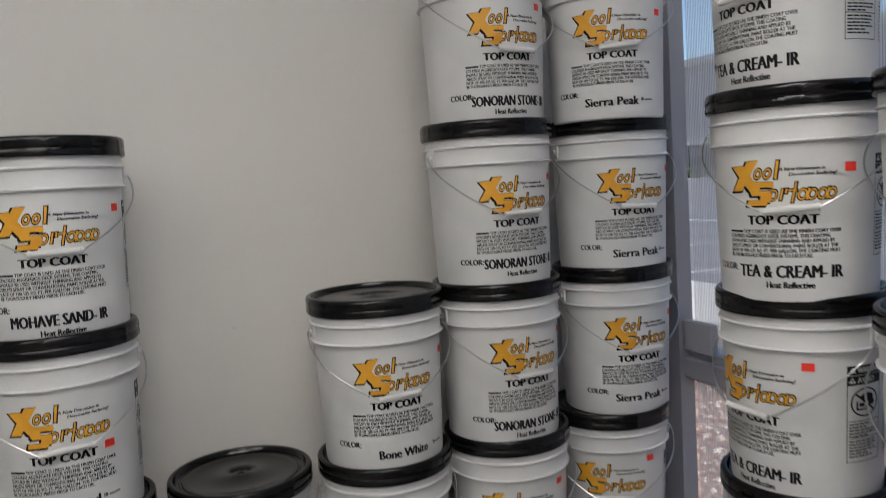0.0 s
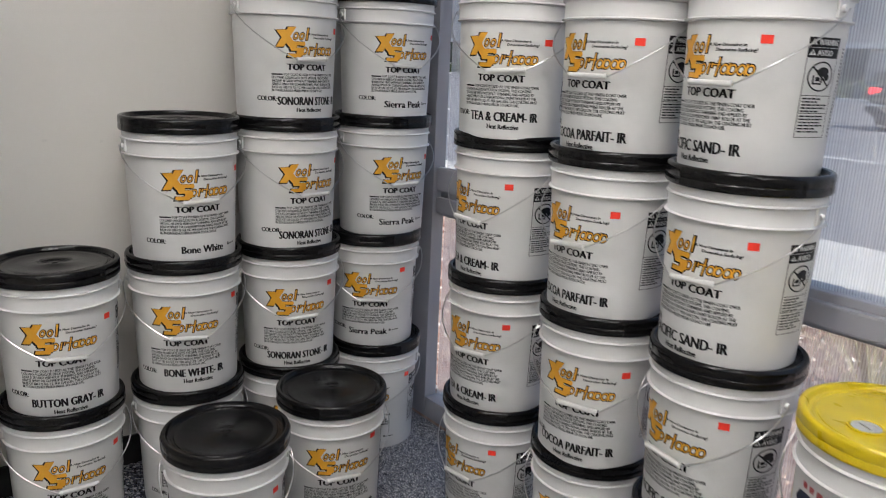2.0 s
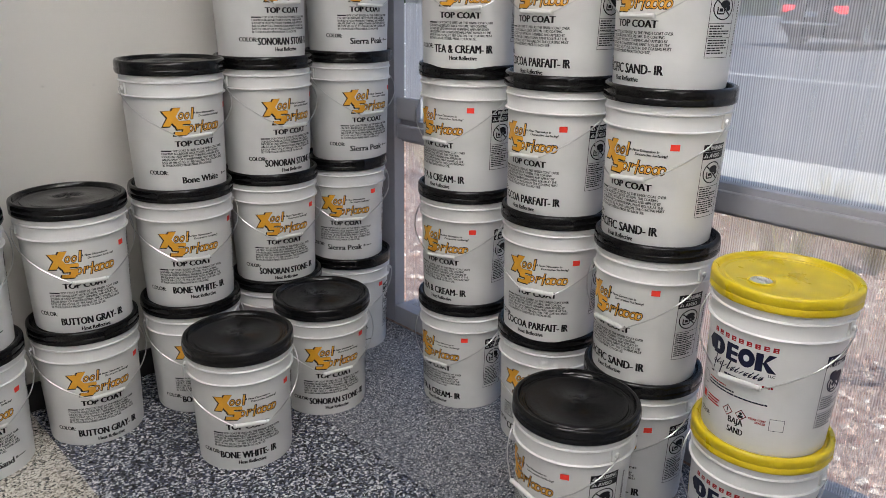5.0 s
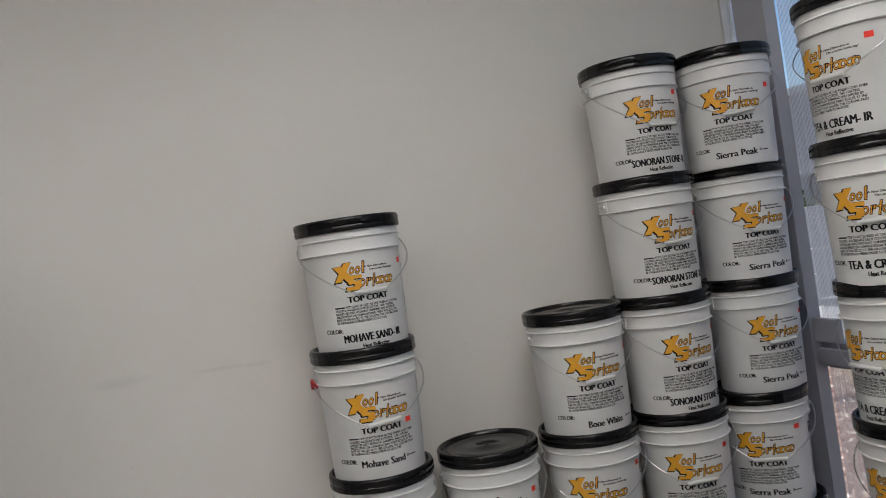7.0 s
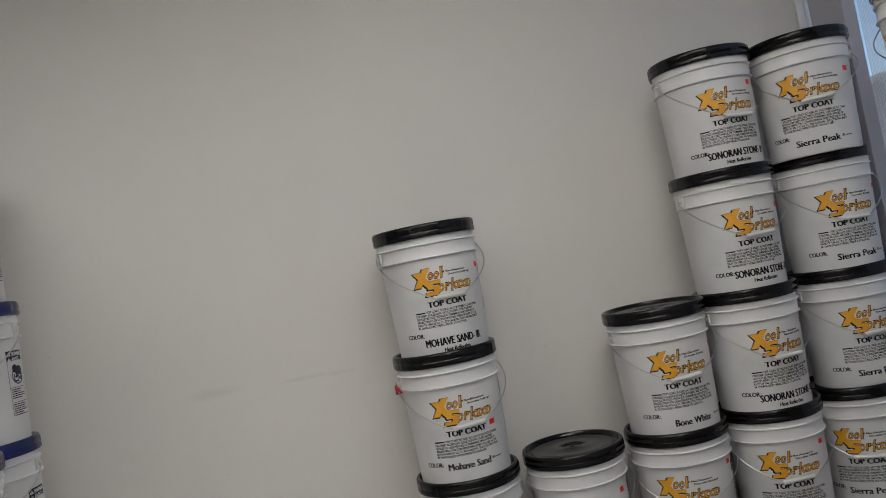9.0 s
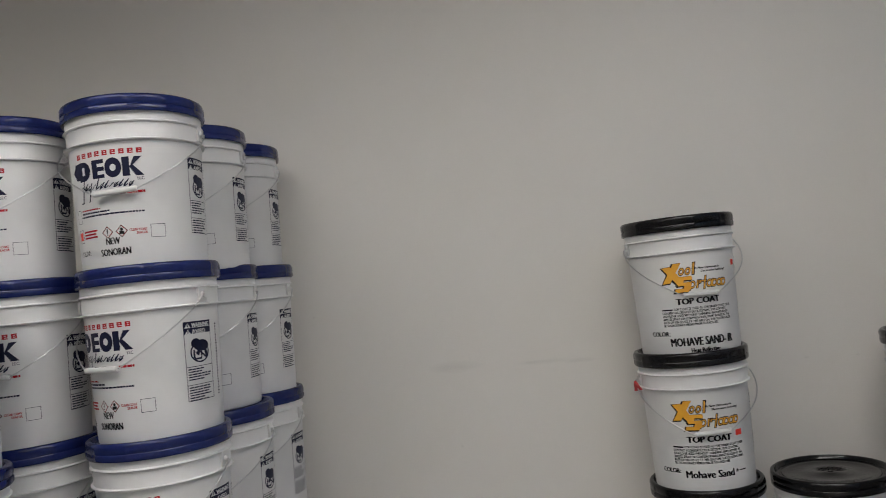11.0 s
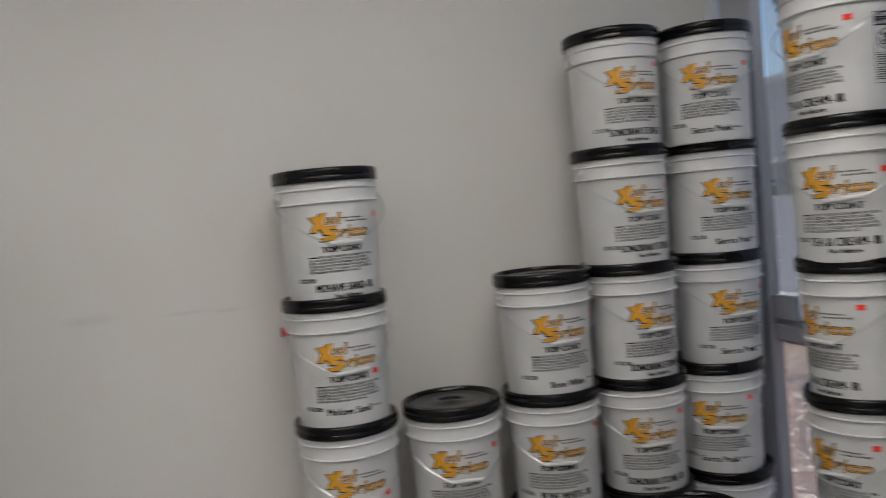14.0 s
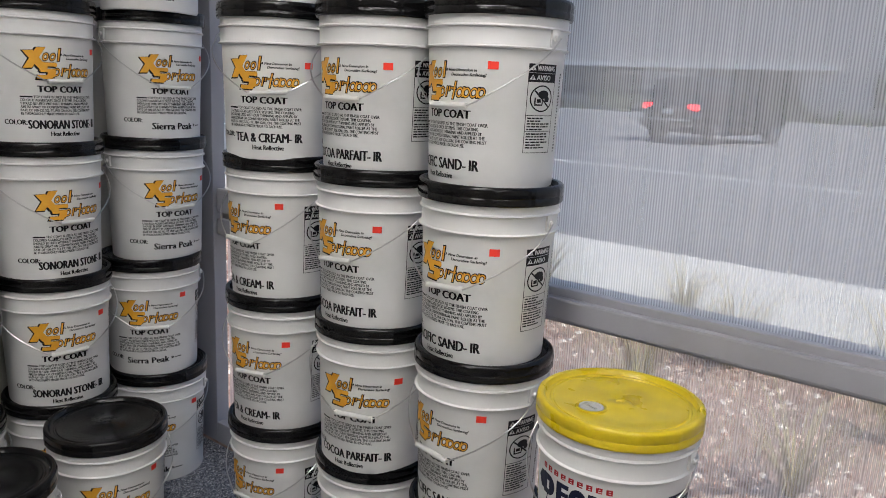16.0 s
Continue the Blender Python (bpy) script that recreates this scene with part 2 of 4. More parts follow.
def baseboard(name, x0, x1, y0, y1):
    bm = boxes((x0, y0, 0.0, x1, y1, 0.095), bevel=0.002)
    in_room(name, bm, RUBBER, "black vinyl cove baseboard along the wall", category="baseboard")


baseboard("baseboard", -5.19, -0.01, -0.012, -0.001)
baseboard("baseboard_left", -5.199, -5.188, -4.99, -0.02)

# faint marks on the back wall
def scuff(cx, z, w, h, seed):
    rnd = random.Random(seed)
    bm = bmesh.new()
    n = 14
    ring = [bm.verts.new((cx + w / 2 * math.cos(2 * math.pi * i / n) * rnd.uniform(0.7, 1.1), -0.0012, z + h / 2 * math.sin(2 * math.pi * i / n) * rnd.uniform(0.6, 1.2))) for i in range(n)]
    bm.faces.new(ring)
    in_room("trim_scuff", bm, SCUFF, "small grey scuff mark on the painted wall", category="scuff")


# ---- the window wall: aluminium storefront ----
def storefront():
    win = tagged(new("window_1"), "aluminium storefront window with grey mullions and solar screens", "window", "", "structure")
    win.matrix_basis = ROOM
    part("post", boxes((0.035, -0.235, 0.0, 0.085, -0.075, CEIL), bevel=0.003), POST, win)
    part("post", boxes((0.035, -3.2, 0.0, 0.145, -3.10, CEIL), bevel=0.003), POST, win)
    part("post", boxes((0.035, -5.0, 0.0, 0.145, -4.92, CEIL), bevel=0.003), POST, win)
    part("jamb", boxes((0.037, -0.010, 0.0, 0.085, 0.012, CEIL), bevel=0.002), GRIP, win)
    for y0, y1 in ((-3.10, -0.235), (-4.92, -3.20)):
        part("sill", boxes((0.035, y0, 0.0, 0.145, y1, 0.075), bevel=0.003), ALU, win)
        bm = boxes((0.070, y0, BAR0, 0.150, y1, BAR1), bevel=0.004)
        box(bm, 0.047, y0, BAR0 + 0.012, 0.070, y1, BAR1 - 0.018, bevel=0.006)
        part("transom", bm, ALU, win)
        part("head", boxes((0.035, y0, CEIL - 0.08, 0.145, y1, CEIL), bevel=0.003), ALU, win)
        for z0, z1 in ((BAR1, CEIL - 0.08), (0.075, BAR0)):
            part("pane", boxes((0.107, y0, z0, 0.113, y1, z1)), GLASS, win).visible_shadow = False
    part("bracket", boxes((0.046, -0.350, 0.838, 0.069, -0.237, 0.921), bevel=0.007), POST, win)
    part("pane", boxes((0.062, -0.075, 0.0, 0.068, -0.010, CEIL)), GLASS, win).visible_shadow = False
    for y0, y1 in ((-3.09, -0.237), (-4.91, -3.21)):
        for z0, z1, mt in ((BAR1 + 0.001, CEIL - 0.082, SCREEN_TOP), (0.076, BAR0 - 0.001, SCREEN_LOW)):
            bm = bmesh.new()
            bm.faces.new([bm.verts.new(v) for v in ((0.090, y0, z0), (0.090, y1, z0), (0.090, y1, z1), (0.090, y0, z1))])
            part("solar_screen", bm, mt, win, "sheer woven screen fabric")


POST = vary(material("post_paint", (0.24, 0.24, 0.26)), (0.36, 0.36, 0.39), (0.41, 0.41, 0.44), 4, 200, 0.05, (0.4, 0.5))
BAR0, BAR1 = 0.750, 0.835
GLASS = material("window_glass", (0.95, 0.97, 0.97), 0.02)
GLASS.node_tree.nodes["Principled BSDF"].inputs["Transmission Weight"].default_value = 1.0
GLASS.node_tree.nodes["Principled BSDF"].inputs["IOR"].default_value = 1.02


def screen(name, cover, colour, pitch):
    """Fine upright threads with gaps between them."""
    m = bpy.data.materials.new(name)
    m.use_nodes = True
    nt = m.node_tree
    nt.nodes.remove(nt.nodes["Principled BSDF"])
    co = add_node(m, "ShaderNodeTexCoord").outputs["Object"]
    w = nt.nodes.new("ShaderNodeTexWave")
    w.wave_type, w.bands_direction, w.wave_profile = "BANDS", "Y", "SIN"
    w.inputs["Scale"].default_value = 2 * math.pi / pitch / 20.0
    w.inputs["Distortion"].default_value = 0.6
    w.inputs["Detail"].default_value = 1.0
    w.inputs["Detail Scale"].default_value = 0.4
    wire(m, co, w.inputs["Vector"])
    mp = add_node(m, "ShaderNodeMapping")
    mp.inputs["Scale"].default_value = (1, 90, 1.2)
    wire(m, co, mp.inputs["Vector"])
    streak = add_node(m, "ShaderNodeTexNoise", Scale=1.0, Detail=3.0)
    wire(m, mp.outputs[0], streak.inputs["Vector"])
    add = nt.nodes.new("ShaderNodeMath")
    add.operation = "MULTIPLY_ADD"
    add.inputs[1].default_value = 0.33
    wire(m, w.outputs["Fac"], add.inputs[0])
    off = nt.nodes.new("ShaderNodeMath")
    off.operation = "MULTIPLY_ADD"
    off.inputs[1].default_value = 0.30
    off.inputs[2].default_value = cover - 0.315
    wire(m, streak.outputs["Fac"], off.inputs[0])
    wire(m, off.outputs[0], add.inputs[2])
    tr = nt.nodes.new("ShaderNodeBsdfTransparent")
    tl = nt.nodes.new("ShaderNodeBsdfTranslucent")
    df = nt.nodes.new("ShaderNodeBsdfDiffuse")
    tl.inputs[0].default_value = df.inputs[0].default_value = (*colour, 1)
    half = nt.nodes.new("ShaderNodeMixShader")
    half.inputs[0].default_value = 0.5
    wire(m, tl.outputs[0], half.inputs[1])
    wire(m, df.outputs[0], half.inputs[2])
    mx = nt.nodes.new("ShaderNodeMixShader")
    wire(m, add.outputs[0], mx.inputs[0])
    wire(m, tr.outputs[0], mx.inputs[1])
    wire(m, half.outputs[0], mx.inputs[2])
    wire(m, mx.outputs[0], nt.nodes["Material Output"].inputs[0])
    return m


SCREEN_TOP = screen("screen_fabric", 0.47, (0.88, 0.85, 0.845), 0.0062)
SCREEN_LOW = screen("screen_fabric_low", 0.42, (0.88, 0.84, 0.84), 0.0062)
storefront()


def bead_chain():
    """The blind's pull chain in the narrow light beside the post."""
    bm = bmesh.new()
    for i in range(190):
        z = 0.55 + i * 0.0112
        bmesh.ops.create_icosphere(bm, subdivisions=1, radius=0.0032, matrix=Matrix.Translation((0.045, -0.045, z)))
    tube(bm, [(0.045, -0.045, 0.55), (0.045, -0.045, CEIL - 0.01)], 0.0009, 6)
    ob = part("bead_chain", bm, GRIP, None, "", True, ROOM)
    tagged(ob, "white bead pull chain hanging beside the window post", "chain")


bead_chain()


def ceiling_light(x, y):
    thing = tagged(new("ceiling_light"), "lit rectangular fluorescent ceiling panel in a white frame", "ceiling light", "ceiling panels")
    thing.matrix_basis = ROOM @ pose(x, y, CEIL)
    a, b = 0.6, 0.3
    part("frame", boxes((-a, -b, -0.02, a, -b + 0.03, -0.001), (-a, b - 0.03, -0.02, a, b, -0.001), (-a, -b + 0.03, -0.02, -a + 0.03, b - 0.03, -0.001), (a - 0.03, -b + 0.03, -0.02, a, b - 0.03, -0.001)), GRIP, thing)
    part("diffuser", boxes((-a + 0.03, -b + 0.03, -0.012, a - 0.03, b - 0.03, -0.004)), DIFFUSER, thing)


for lx, ly in ((-1.3, -1.75), (-1.7, -3.4), (-2.9, -2.1)):
    ceiling_light(lx, ly)

# ---- lettering ----
def glyphs(text):
    """The built-in font's outlines of a line, as flat vertices and faces, and its width and capital height."""
    cu = bpy.data.curves.new("line", "FONT")
    cu.body, cu.size, cu.resolution_u, cu.offset, cu.fill_mode = text, 1.0, 2, 0.0, "FRONT"
    ob = bpy.data.objects.new("line", cu)
    scene.collection.objects.link(ob)
    dg = bpy.context.evaluated_depsgraph_get()
    me = bpy.data.meshes.new_from_object(ob.evaluated_get(dg))
    vs = [tuple(v.co) for v in me.vertices]
    fs = [tuple(p.vertices) for p in me.polygons]
    bpy.data.objects.remove(ob)
    bpy.data.curves.remove(cu)
    bpy.data.meshes.remove(me)
    return vs, fs


CAP = max(v[1] for v in glyphs("H")[0])
TAPER0, TAPER1, TAPER_Z = 0.1335, 0.1423, 0.275
ARC = 0.1415                                     # radius at which label widths are true


def on_wall(u, v, lift=0.0006):
    """From a place on the flat label to the bucket's tapered side."""
    r = TAPER0 + (TAPER1 - TAPER0) * v / TAPER_Z + lift
    a = u / ARC
    return (r * math.sin(a), -r * math.cos(a), v)


class Label:
    """Flat artwork in metres (u to the right, v up from the bucket's foot), wrapped on the side."""

    def __init__(self):
        self.vs, self.fs, self.ms = [], [], []
        self.stretch = (0.0, 0.0, 1.0)           # from, to and factor along u

    def add(self, vs, fs, mat=0, lift=0.0006):
        n = len(self.vs)
        a, b, k = self.stretch
        self.vs += [on_wall(b + (u - a) * k, v, lift) for u, v in vs]
        self.fs += [tuple(i + n for i in f) for f in fs]
        self.ms += [mat] * len(fs)

    def text(self, s, u0, u1, v, cap, bold=0.0, mat=0, slant=0.0, lift=0.0006):
        """One line of type, fitted between u0 and u1; bold repeats it with a small shift, in capital heights."""
        vs, fs = glyphs(s)
        a, b = min(p[0] for p in vs), max(p[0] for p in vs)
        shift = bold * cap
        k, h = (u1 - u0 - shift) / (b - a), cap / CAP
        n = 1 + math.ceil(bold / 0.06)
        for i in range(n):
            d = shift * i / max(1, n - 1)
            self.add([(u0 + d + (p[0] - a) * k + slant * p[1] * h, v - cap / 2 + p[1] * h) for p in vs], fs, mat, lift + 0.00006 * i)

    def poly(self, pts, mat=0, lift=0.0006):
        """A four-cornered patch: bottom left, bottom right, top right, top left; cut both ways to follow the curve."""
        a, b, c, d = [Vector(p) for p in pts]
        n = max(1, math.ceil(max(abs(b.x - a.x), abs(c.x - d.x)) / 0.011))
        m = max(1, math.ceil(max(abs(d.x - a.x), abs(c.x - b.x)) / 0.008))
        vs, fs = [], []
        for j in range(m + 1):
            for i in range(n + 1):
                t, r = i / n, j / m
                p = (a * (1 - t) + b * t) * (1 - r) + (d * (1 - t) + c * t) * r
                vs.append((p.x, p.y))
                if i and j:
                    k = j * (n + 1) + i
                    fs.append((k - n - 2, k - n - 1, k, k - 1))
        self.add(vs, fs, mat, lift)

    def bar(self, u0, v0, u1, v1, mat=0, lift=0.0006, slant=0.0):
        s = slant * (v1 - v0)
        self.poly(((u0, v0), (u1, v0), (u1 + s, v1), (u0 + s, v1)), mat, lift)

    def outline(self, u0, v0, u1, v1, w=0.0009, mat=0):
        for q in ((u0, v0, u1, v0 + w), (u0, v1 - w, u1, v1), (u0, v0, u0 + w, v1), (u1 - w, v0, u1, v1)):
            self.bar(*q, mat)

    def ring(self, cu, cv, r0, r1, mat=0, n=20, lift=0.0006, sx=1.0, a0=0.0, a1=360.0, slant=0.0):
        vs, fs = [], []
        for i in range(n + 1):
            a = radians(a0 + (a1 - a0) * i / n)
            for r in (r0, r1):
                v = r * math.sin(a)
                vs.append((cu + sx * r * math.cos(a) + slant * v, cv + v))
            if i:
                fs.append((2 * i - 2, 2 * i - 1, 2 * i + 1, 2 * i))
        self.add(vs, fs, mat, lift)

    def mesh(self, name, mats):
        me = bpy.data.meshes.new(name)
        me.from_pydata(self.vs, [], self.fs)
        for mt in mats:
            me.materials.append(mt)
        me.polygons.foreach_set("material_index", self.ms)
        me.update()
        return me


# ---- artwork of the top-coat buckets ----
def logo_shapes():
    """A slanted cross, stacked slabs and rows of loops, orange over a black edge that falls to the lower left."""
    L = Label()
    for g, mat, lift, du, dv in ((0.0020, 1, 0.0006, -0.0026, -0.0014), (0.0, 0, 0.0010, 0.0, 0.0)):
        # cross of two slanted beams
        L.poly(((-0.099 - g + du, 0.196 - g + dv), (-0.078 + g + du, 0.197 - g + dv), (-0.045 + g + du, 0.249 + g + dv), (-0.066 - g + du, 0.248 + g + dv)), mat, lift)
        L.poly(((-0.064 - g + du, 0.197 - g + dv), (-0.042 + g + du, 0.198 - g + dv), (-0.074 + g + du, 0.241 + g + dv), (-0.098 - g + du, 0.239 + g + dv)), mat, lift + 0.0001)
        # stacked slabs with rounded ends
        L.bar(-0.056 - g + du, 0.202 - g + dv, -0.024 + g + du, 0.2115 + g + dv, mat, lift, 0.3)
        L.bar(-0.062 - g + du, 0.191 - g + dv, -0.046 + g + du, 0.206 + g + dv, mat, lift, 0.3)
        L.bar(-0.060 - g + du, 0.1875 - g + dv, -0.028 + g + du, 0.196 + g + dv, mat, lift + 0.00005, 0.3)
        L.bar(-0.046 - g + du, 0.176 - g + dv, -0.027 + g + du, 0.191 + g + dv, mat, lift, 0.3)
        L.bar(-0.069 - g + du, 0.1705 - g + dv, -0.034 + g + du, 0.180 + g + dv, mat, lift, 0.3)
        for cu, cv in ((-0.0255, 0.2065), (-0.0300, 0.1838), (-0.0575, 0.1985), (-0.0365, 0.1758)):
            L.ring(cu + du, cv + dv, 0.0, 0.0058 + g, mat, 12, lift + 0.00002)
    # upper loops and a tall stroke
    for r0, r1, mat, lift in ((0.0036, 0.0112, 1, 0.0012), (0.0058, 0.0090, 0, 0.0015)):
        L.ring(-0.0465, 0.2255, r0, r1, mat, 18, lift, 0.72, 0, 360, 0.25)
        L.ring(-0.0300, 0.2255, r0, r1, mat, 18, lift, 0.72, 0, 360, 0.25)
    L.bar(-0.0210, 0.2140, -0.0125, 0.2490, 1, 0.0012, 0.15)
    L.bar(-0.0190, 0.2160, -0.0148, 0.2470, 0, 0.0015, 0.15)
    # lower row: arcs, strokes and loops, each orange inside a dark outline
    for mat, e, lift in ((1, 0.0020, 0.0006), (0, 0.0, 0.0009)):
        w = 0.0015
        def arc(cu, cv, r, a0, a1, sx=0.78):
            L.ring(cu, cv, r - w - e, r + w + e, mat, 14, lift, sx, a0, a1, 0.22)
        def stroke(u, v0, v1):
            L.bar(u - w - e, v0 - e, u + w + e, v1 + e, mat, lift + 0.00008, 0.22)
        for i in range(7):
            cu = -0.0215 + 0.0156 * i
            if i == 2:
                stroke(cu - 0.001, 0.1750, 0.2085)
                L.bar(cu - 0.0065 - e, 0.1945 - e, cu + 0.0075 + e, 0.1968 + e, mat, lift + 0.0001)
            elif i == 1:
                stroke(cu - 0.004, 0.1790, 0.1985), stroke(cu + 0.005, 0.1905, 0.1985)
            else:
                arc(cu, 0.1882, 0.0082, 0, 360)
                if i % 2:
                    stroke(cu + 0.0065, 0.1790, 0.1985)
    return L.mesh("logo", (INK_ORANGE, INK_BLACK))


def heading():
    L = Label()
    L.text("TOP COAT", -0.070, 0.052, 0.1455, 0.0160, 0.19)
    return L.mesh("heading", (INK_BLACK,))


def slogan():
    L = Label()
    L.text("A New Dimension in", -0.0115, 0.0610, 0.2317, 0.0058, 0.13, 0, 0.2)
    L.text("Decorative Surfacing!", 0.0040, 0.0800, 0.2228, 0.0058, 0.13, 0, 0.2)
    return L.mesh("slogan", (INK_BLACK,))


def paragraph():
    L = Label()
    L.bar(-0.1115, 0.1235, -0.0815, 0.1272)
    L.text("TOP COAT IS USED AS THE FINISH COAT OVER", -0.0795, 0.0885, 0.1257, 0.0065, 0.10)
    for i, (s, w) in enumerate((("COLORED AGGREGATE DECK SYSTEMS. THIS COATING", 0.181), ("SHOULD BE USED WITHOUT THINNING AND APPLIED BY", 0.189), ("AIRLESS SPRAY OR CONVENTIONAL PAINT ROLLER AT THE", 0.195),
                                ("RATE OF 100-125 SQ. FT. PER GALLON. THE COATING MUST", 0.199), ("BE THOROUGHLY MIXED PRIOR TO EACH USE.", 0.152))):
        L.text(s, -0.1115, -0.1115 + w, 0.1172 - 0.0085 * i, 0.0065, 0.10)
    return L.mesh("paragraph", (INK_BLACK,))


def caption():
    L = Label()
    L.text("COLOR:", -0.1560, -0.0970, 0.0612, 0.0122, 0.15)
    return L.mesh("caption", (INK_BLACK,))


def colour_name(name):
    L = Label()
    if name.isupper():
        L.text(name, -0.0945, -0.0945 + 0.0123 * len(name), 0.0572, 0.0215, 0.13)
    else:
        L.text(name, -0.0625, -0.0625 + 0.0122 * len(name), 0.0390, 0.0190, 0.13)
    return L.mesh("colour_name", (INK_BLACK,))


def finish_note(upper):
    L = Label()
    if upper:
        L.text("Heat Reflective", -0.0410, 0.0415, 0.0336, 0.0112, 0.14)
    else:
        L.text("IR", 0.078, 0.087, 0.041, 0.0075, 0.12)
        L.bar(0.089, 0.0385, 0.114, 0.0412)
    return L.mesh("finish_note", (INK_BLACK,))


def warning_panel(round_sign):
    """The warning panel: banner, pictogram of plain shapes, lines too small to read."""
    u0, u1, v0 = 0.176, 0.240, 0.0745 if round_sign else 0.0718
    v1, div1, div2, cv = (0.2495, 0.1485, 0.1175, 0.1825) if round_sign else (0.2425, 0.1445, 0.1055, 0.1790)
    L = Label()
    L.stretch = (u0, 0.165, 0.077 / (u1 - u0)) if round_sign else (u0, 0.170, 0.076 / (u1 - u0))
    L.outline(u0, v0, u1, v1, 0.0012)
    for k, (word, ww) in enumerate((("WARNING", 0.042), ("AVISO", 0.032))):
        top = v1 - (0.0180 if round_sign else 0.0137) * k
        # banner strips round the white word
        L.bar(u0, top - (0.0172 if round_sign else 0.0130), u1, top, 0)
        L.text(word, u0 + 0.0165, u0 + 0.0165 + ww, top - 0.0084, 0.0096, 0.08, 1, 0.0, 0.0010)
        tu, tv = u0 + 0.0085, top - 0.0128
        L.add([(tu - 0.006, tv), (tu + 0.006, tv), (tu, tv + 0.0100)], [(0, 1, 2)], 1, 0.0010)
        L.add([(tu - 0.001, tv + 0.0015), (tu + 0.001, tv + 0.0015), (tu + 0.0012, tv + 0.0072), (tu - 0.0012, tv + 0.0072)], [(0, 1, 2, 3)], 0, 0.0013)
    cu = (u0 + u1) / 2
    if round_sign:
        L.ring(cu, cv, 0.0235, 0.0262, 0, 30)
        # pail of plain shapes under a dark blot, struck out
        L.bar(cu - 0.016, cv - 0.014, cu + 0.002, cv - 0.011)
        L.bar(cu - 0.0165, cv - 0.011, cu - 0.0135, cv + 0.002)
        L.bar(cu + 0.000, cv - 0.011, cu + 0.003, cv + 0.002)
        L.bar(cu - 0.011, cv - 0.008, cu - 0.002, cv - 0.001)
        L.ring(cu + 0.003, cv + 0.008, 0.0, 0.0085, 0, 12, sx=1.5)
        L.ring(cu + 0.012, cv - 0.001, 0.0, 0.006, 0, 10)
        L.poly(((cu - 0.0185, cv + 0.0145), (cu - 0.0160, cv + 0.0165), (cu + 0.0185, cv - 0.0150), (cu + 0.0160, cv - 0.0170)), 0, 0.0009)
    else:
        L.ring(cu + 0.001, cv - 0.004, 0.0195, 0.0225, 0, 28)
        L.ring(cu - 0.008, cv + 0.016, 0.0, 0.0105, 0, 14)
        L.ring(cu + 0.007, cv + 0.010, 0.0, 0.0125, 0, 14, sx=1.3)
        L.bar(cu + 0.014, cv - 0.016, cu + 0.021, cv + 0.010, 0, 0.0006, -0.2)
        L.bar(cu - 0.013, cv - 0.020, cu + 0.004, cv - 0.016)
        L.bar(cu - 0.015, cv - 0.016, cu - 0.011, cv + 0.002)
        L.bar(cu + 0.002, cv - 0.016, cu + 0.005, cv - 0.003)
        L.poly(((cu - 0.010, cv - 0.006), (cu - 0.003, cv - 0.012), (cu + 0.002, cv - 0.002), (cu - 0.004, cv + 0.002)), 0)
        L.poly(((cu - 0.019, cv + 0.012), (cu - 0.016, cv + 0.014), (cu + 0.019, cv - 0.018), (cu + 0.016, cv - 0.020)), 0, 0.0009)
    L.bar(u0, div1, u1, div1 + 0.0012)
    L.bar(u0, div2, u1, div2 + 0.0012)
    rnd = random.Random(3)
    for base, n in ((div1 - 0.003, 5), (div2 - 0.003, 6)):
        for i in range(n):
            v = base - 0.0055 * i
            w = 0.054 * rnd.uniform(0.55, 1.0)
            u = u0 + 0.004
            end = u + w
            while u < end - 0.003:
                step = rnd.uniform(0.004, 0.011)
                L.bar(u, v - 0.0032, min(u + step, end), v - 0.0004)
                u += step + 0.0013
    # ladder of tiny side print
    for i in range(26):
        L.bar(0.258, 0.075 + i * 0.0062, 0.258 + rnd.uniform(0.004, 0.008), 0.0785 + i * 0.0062)
    return L


WARN_BLACK = warning_panel(True).mesh("warning_panel", (INK_BLACK, WHITE))
WARN_NAVY = warning_panel(False).mesh("warning_panel", (INK_NAVY, WHITE))
LOGO = logo_shapes()
PRINT = [heading(), slogan(), paragraph(), caption()]
NOTES = {True: finish_note(True), False: finish_note(False)}


def sticker_mesh(u, v, w=0.021, h=0.0150):
    L = Label()
    L.bar(u - w / 2, v - h / 2, u + w / 2, v + h / 2, 0, 0.0009)
    return L.mesh("price_sticker", (STICKER,))


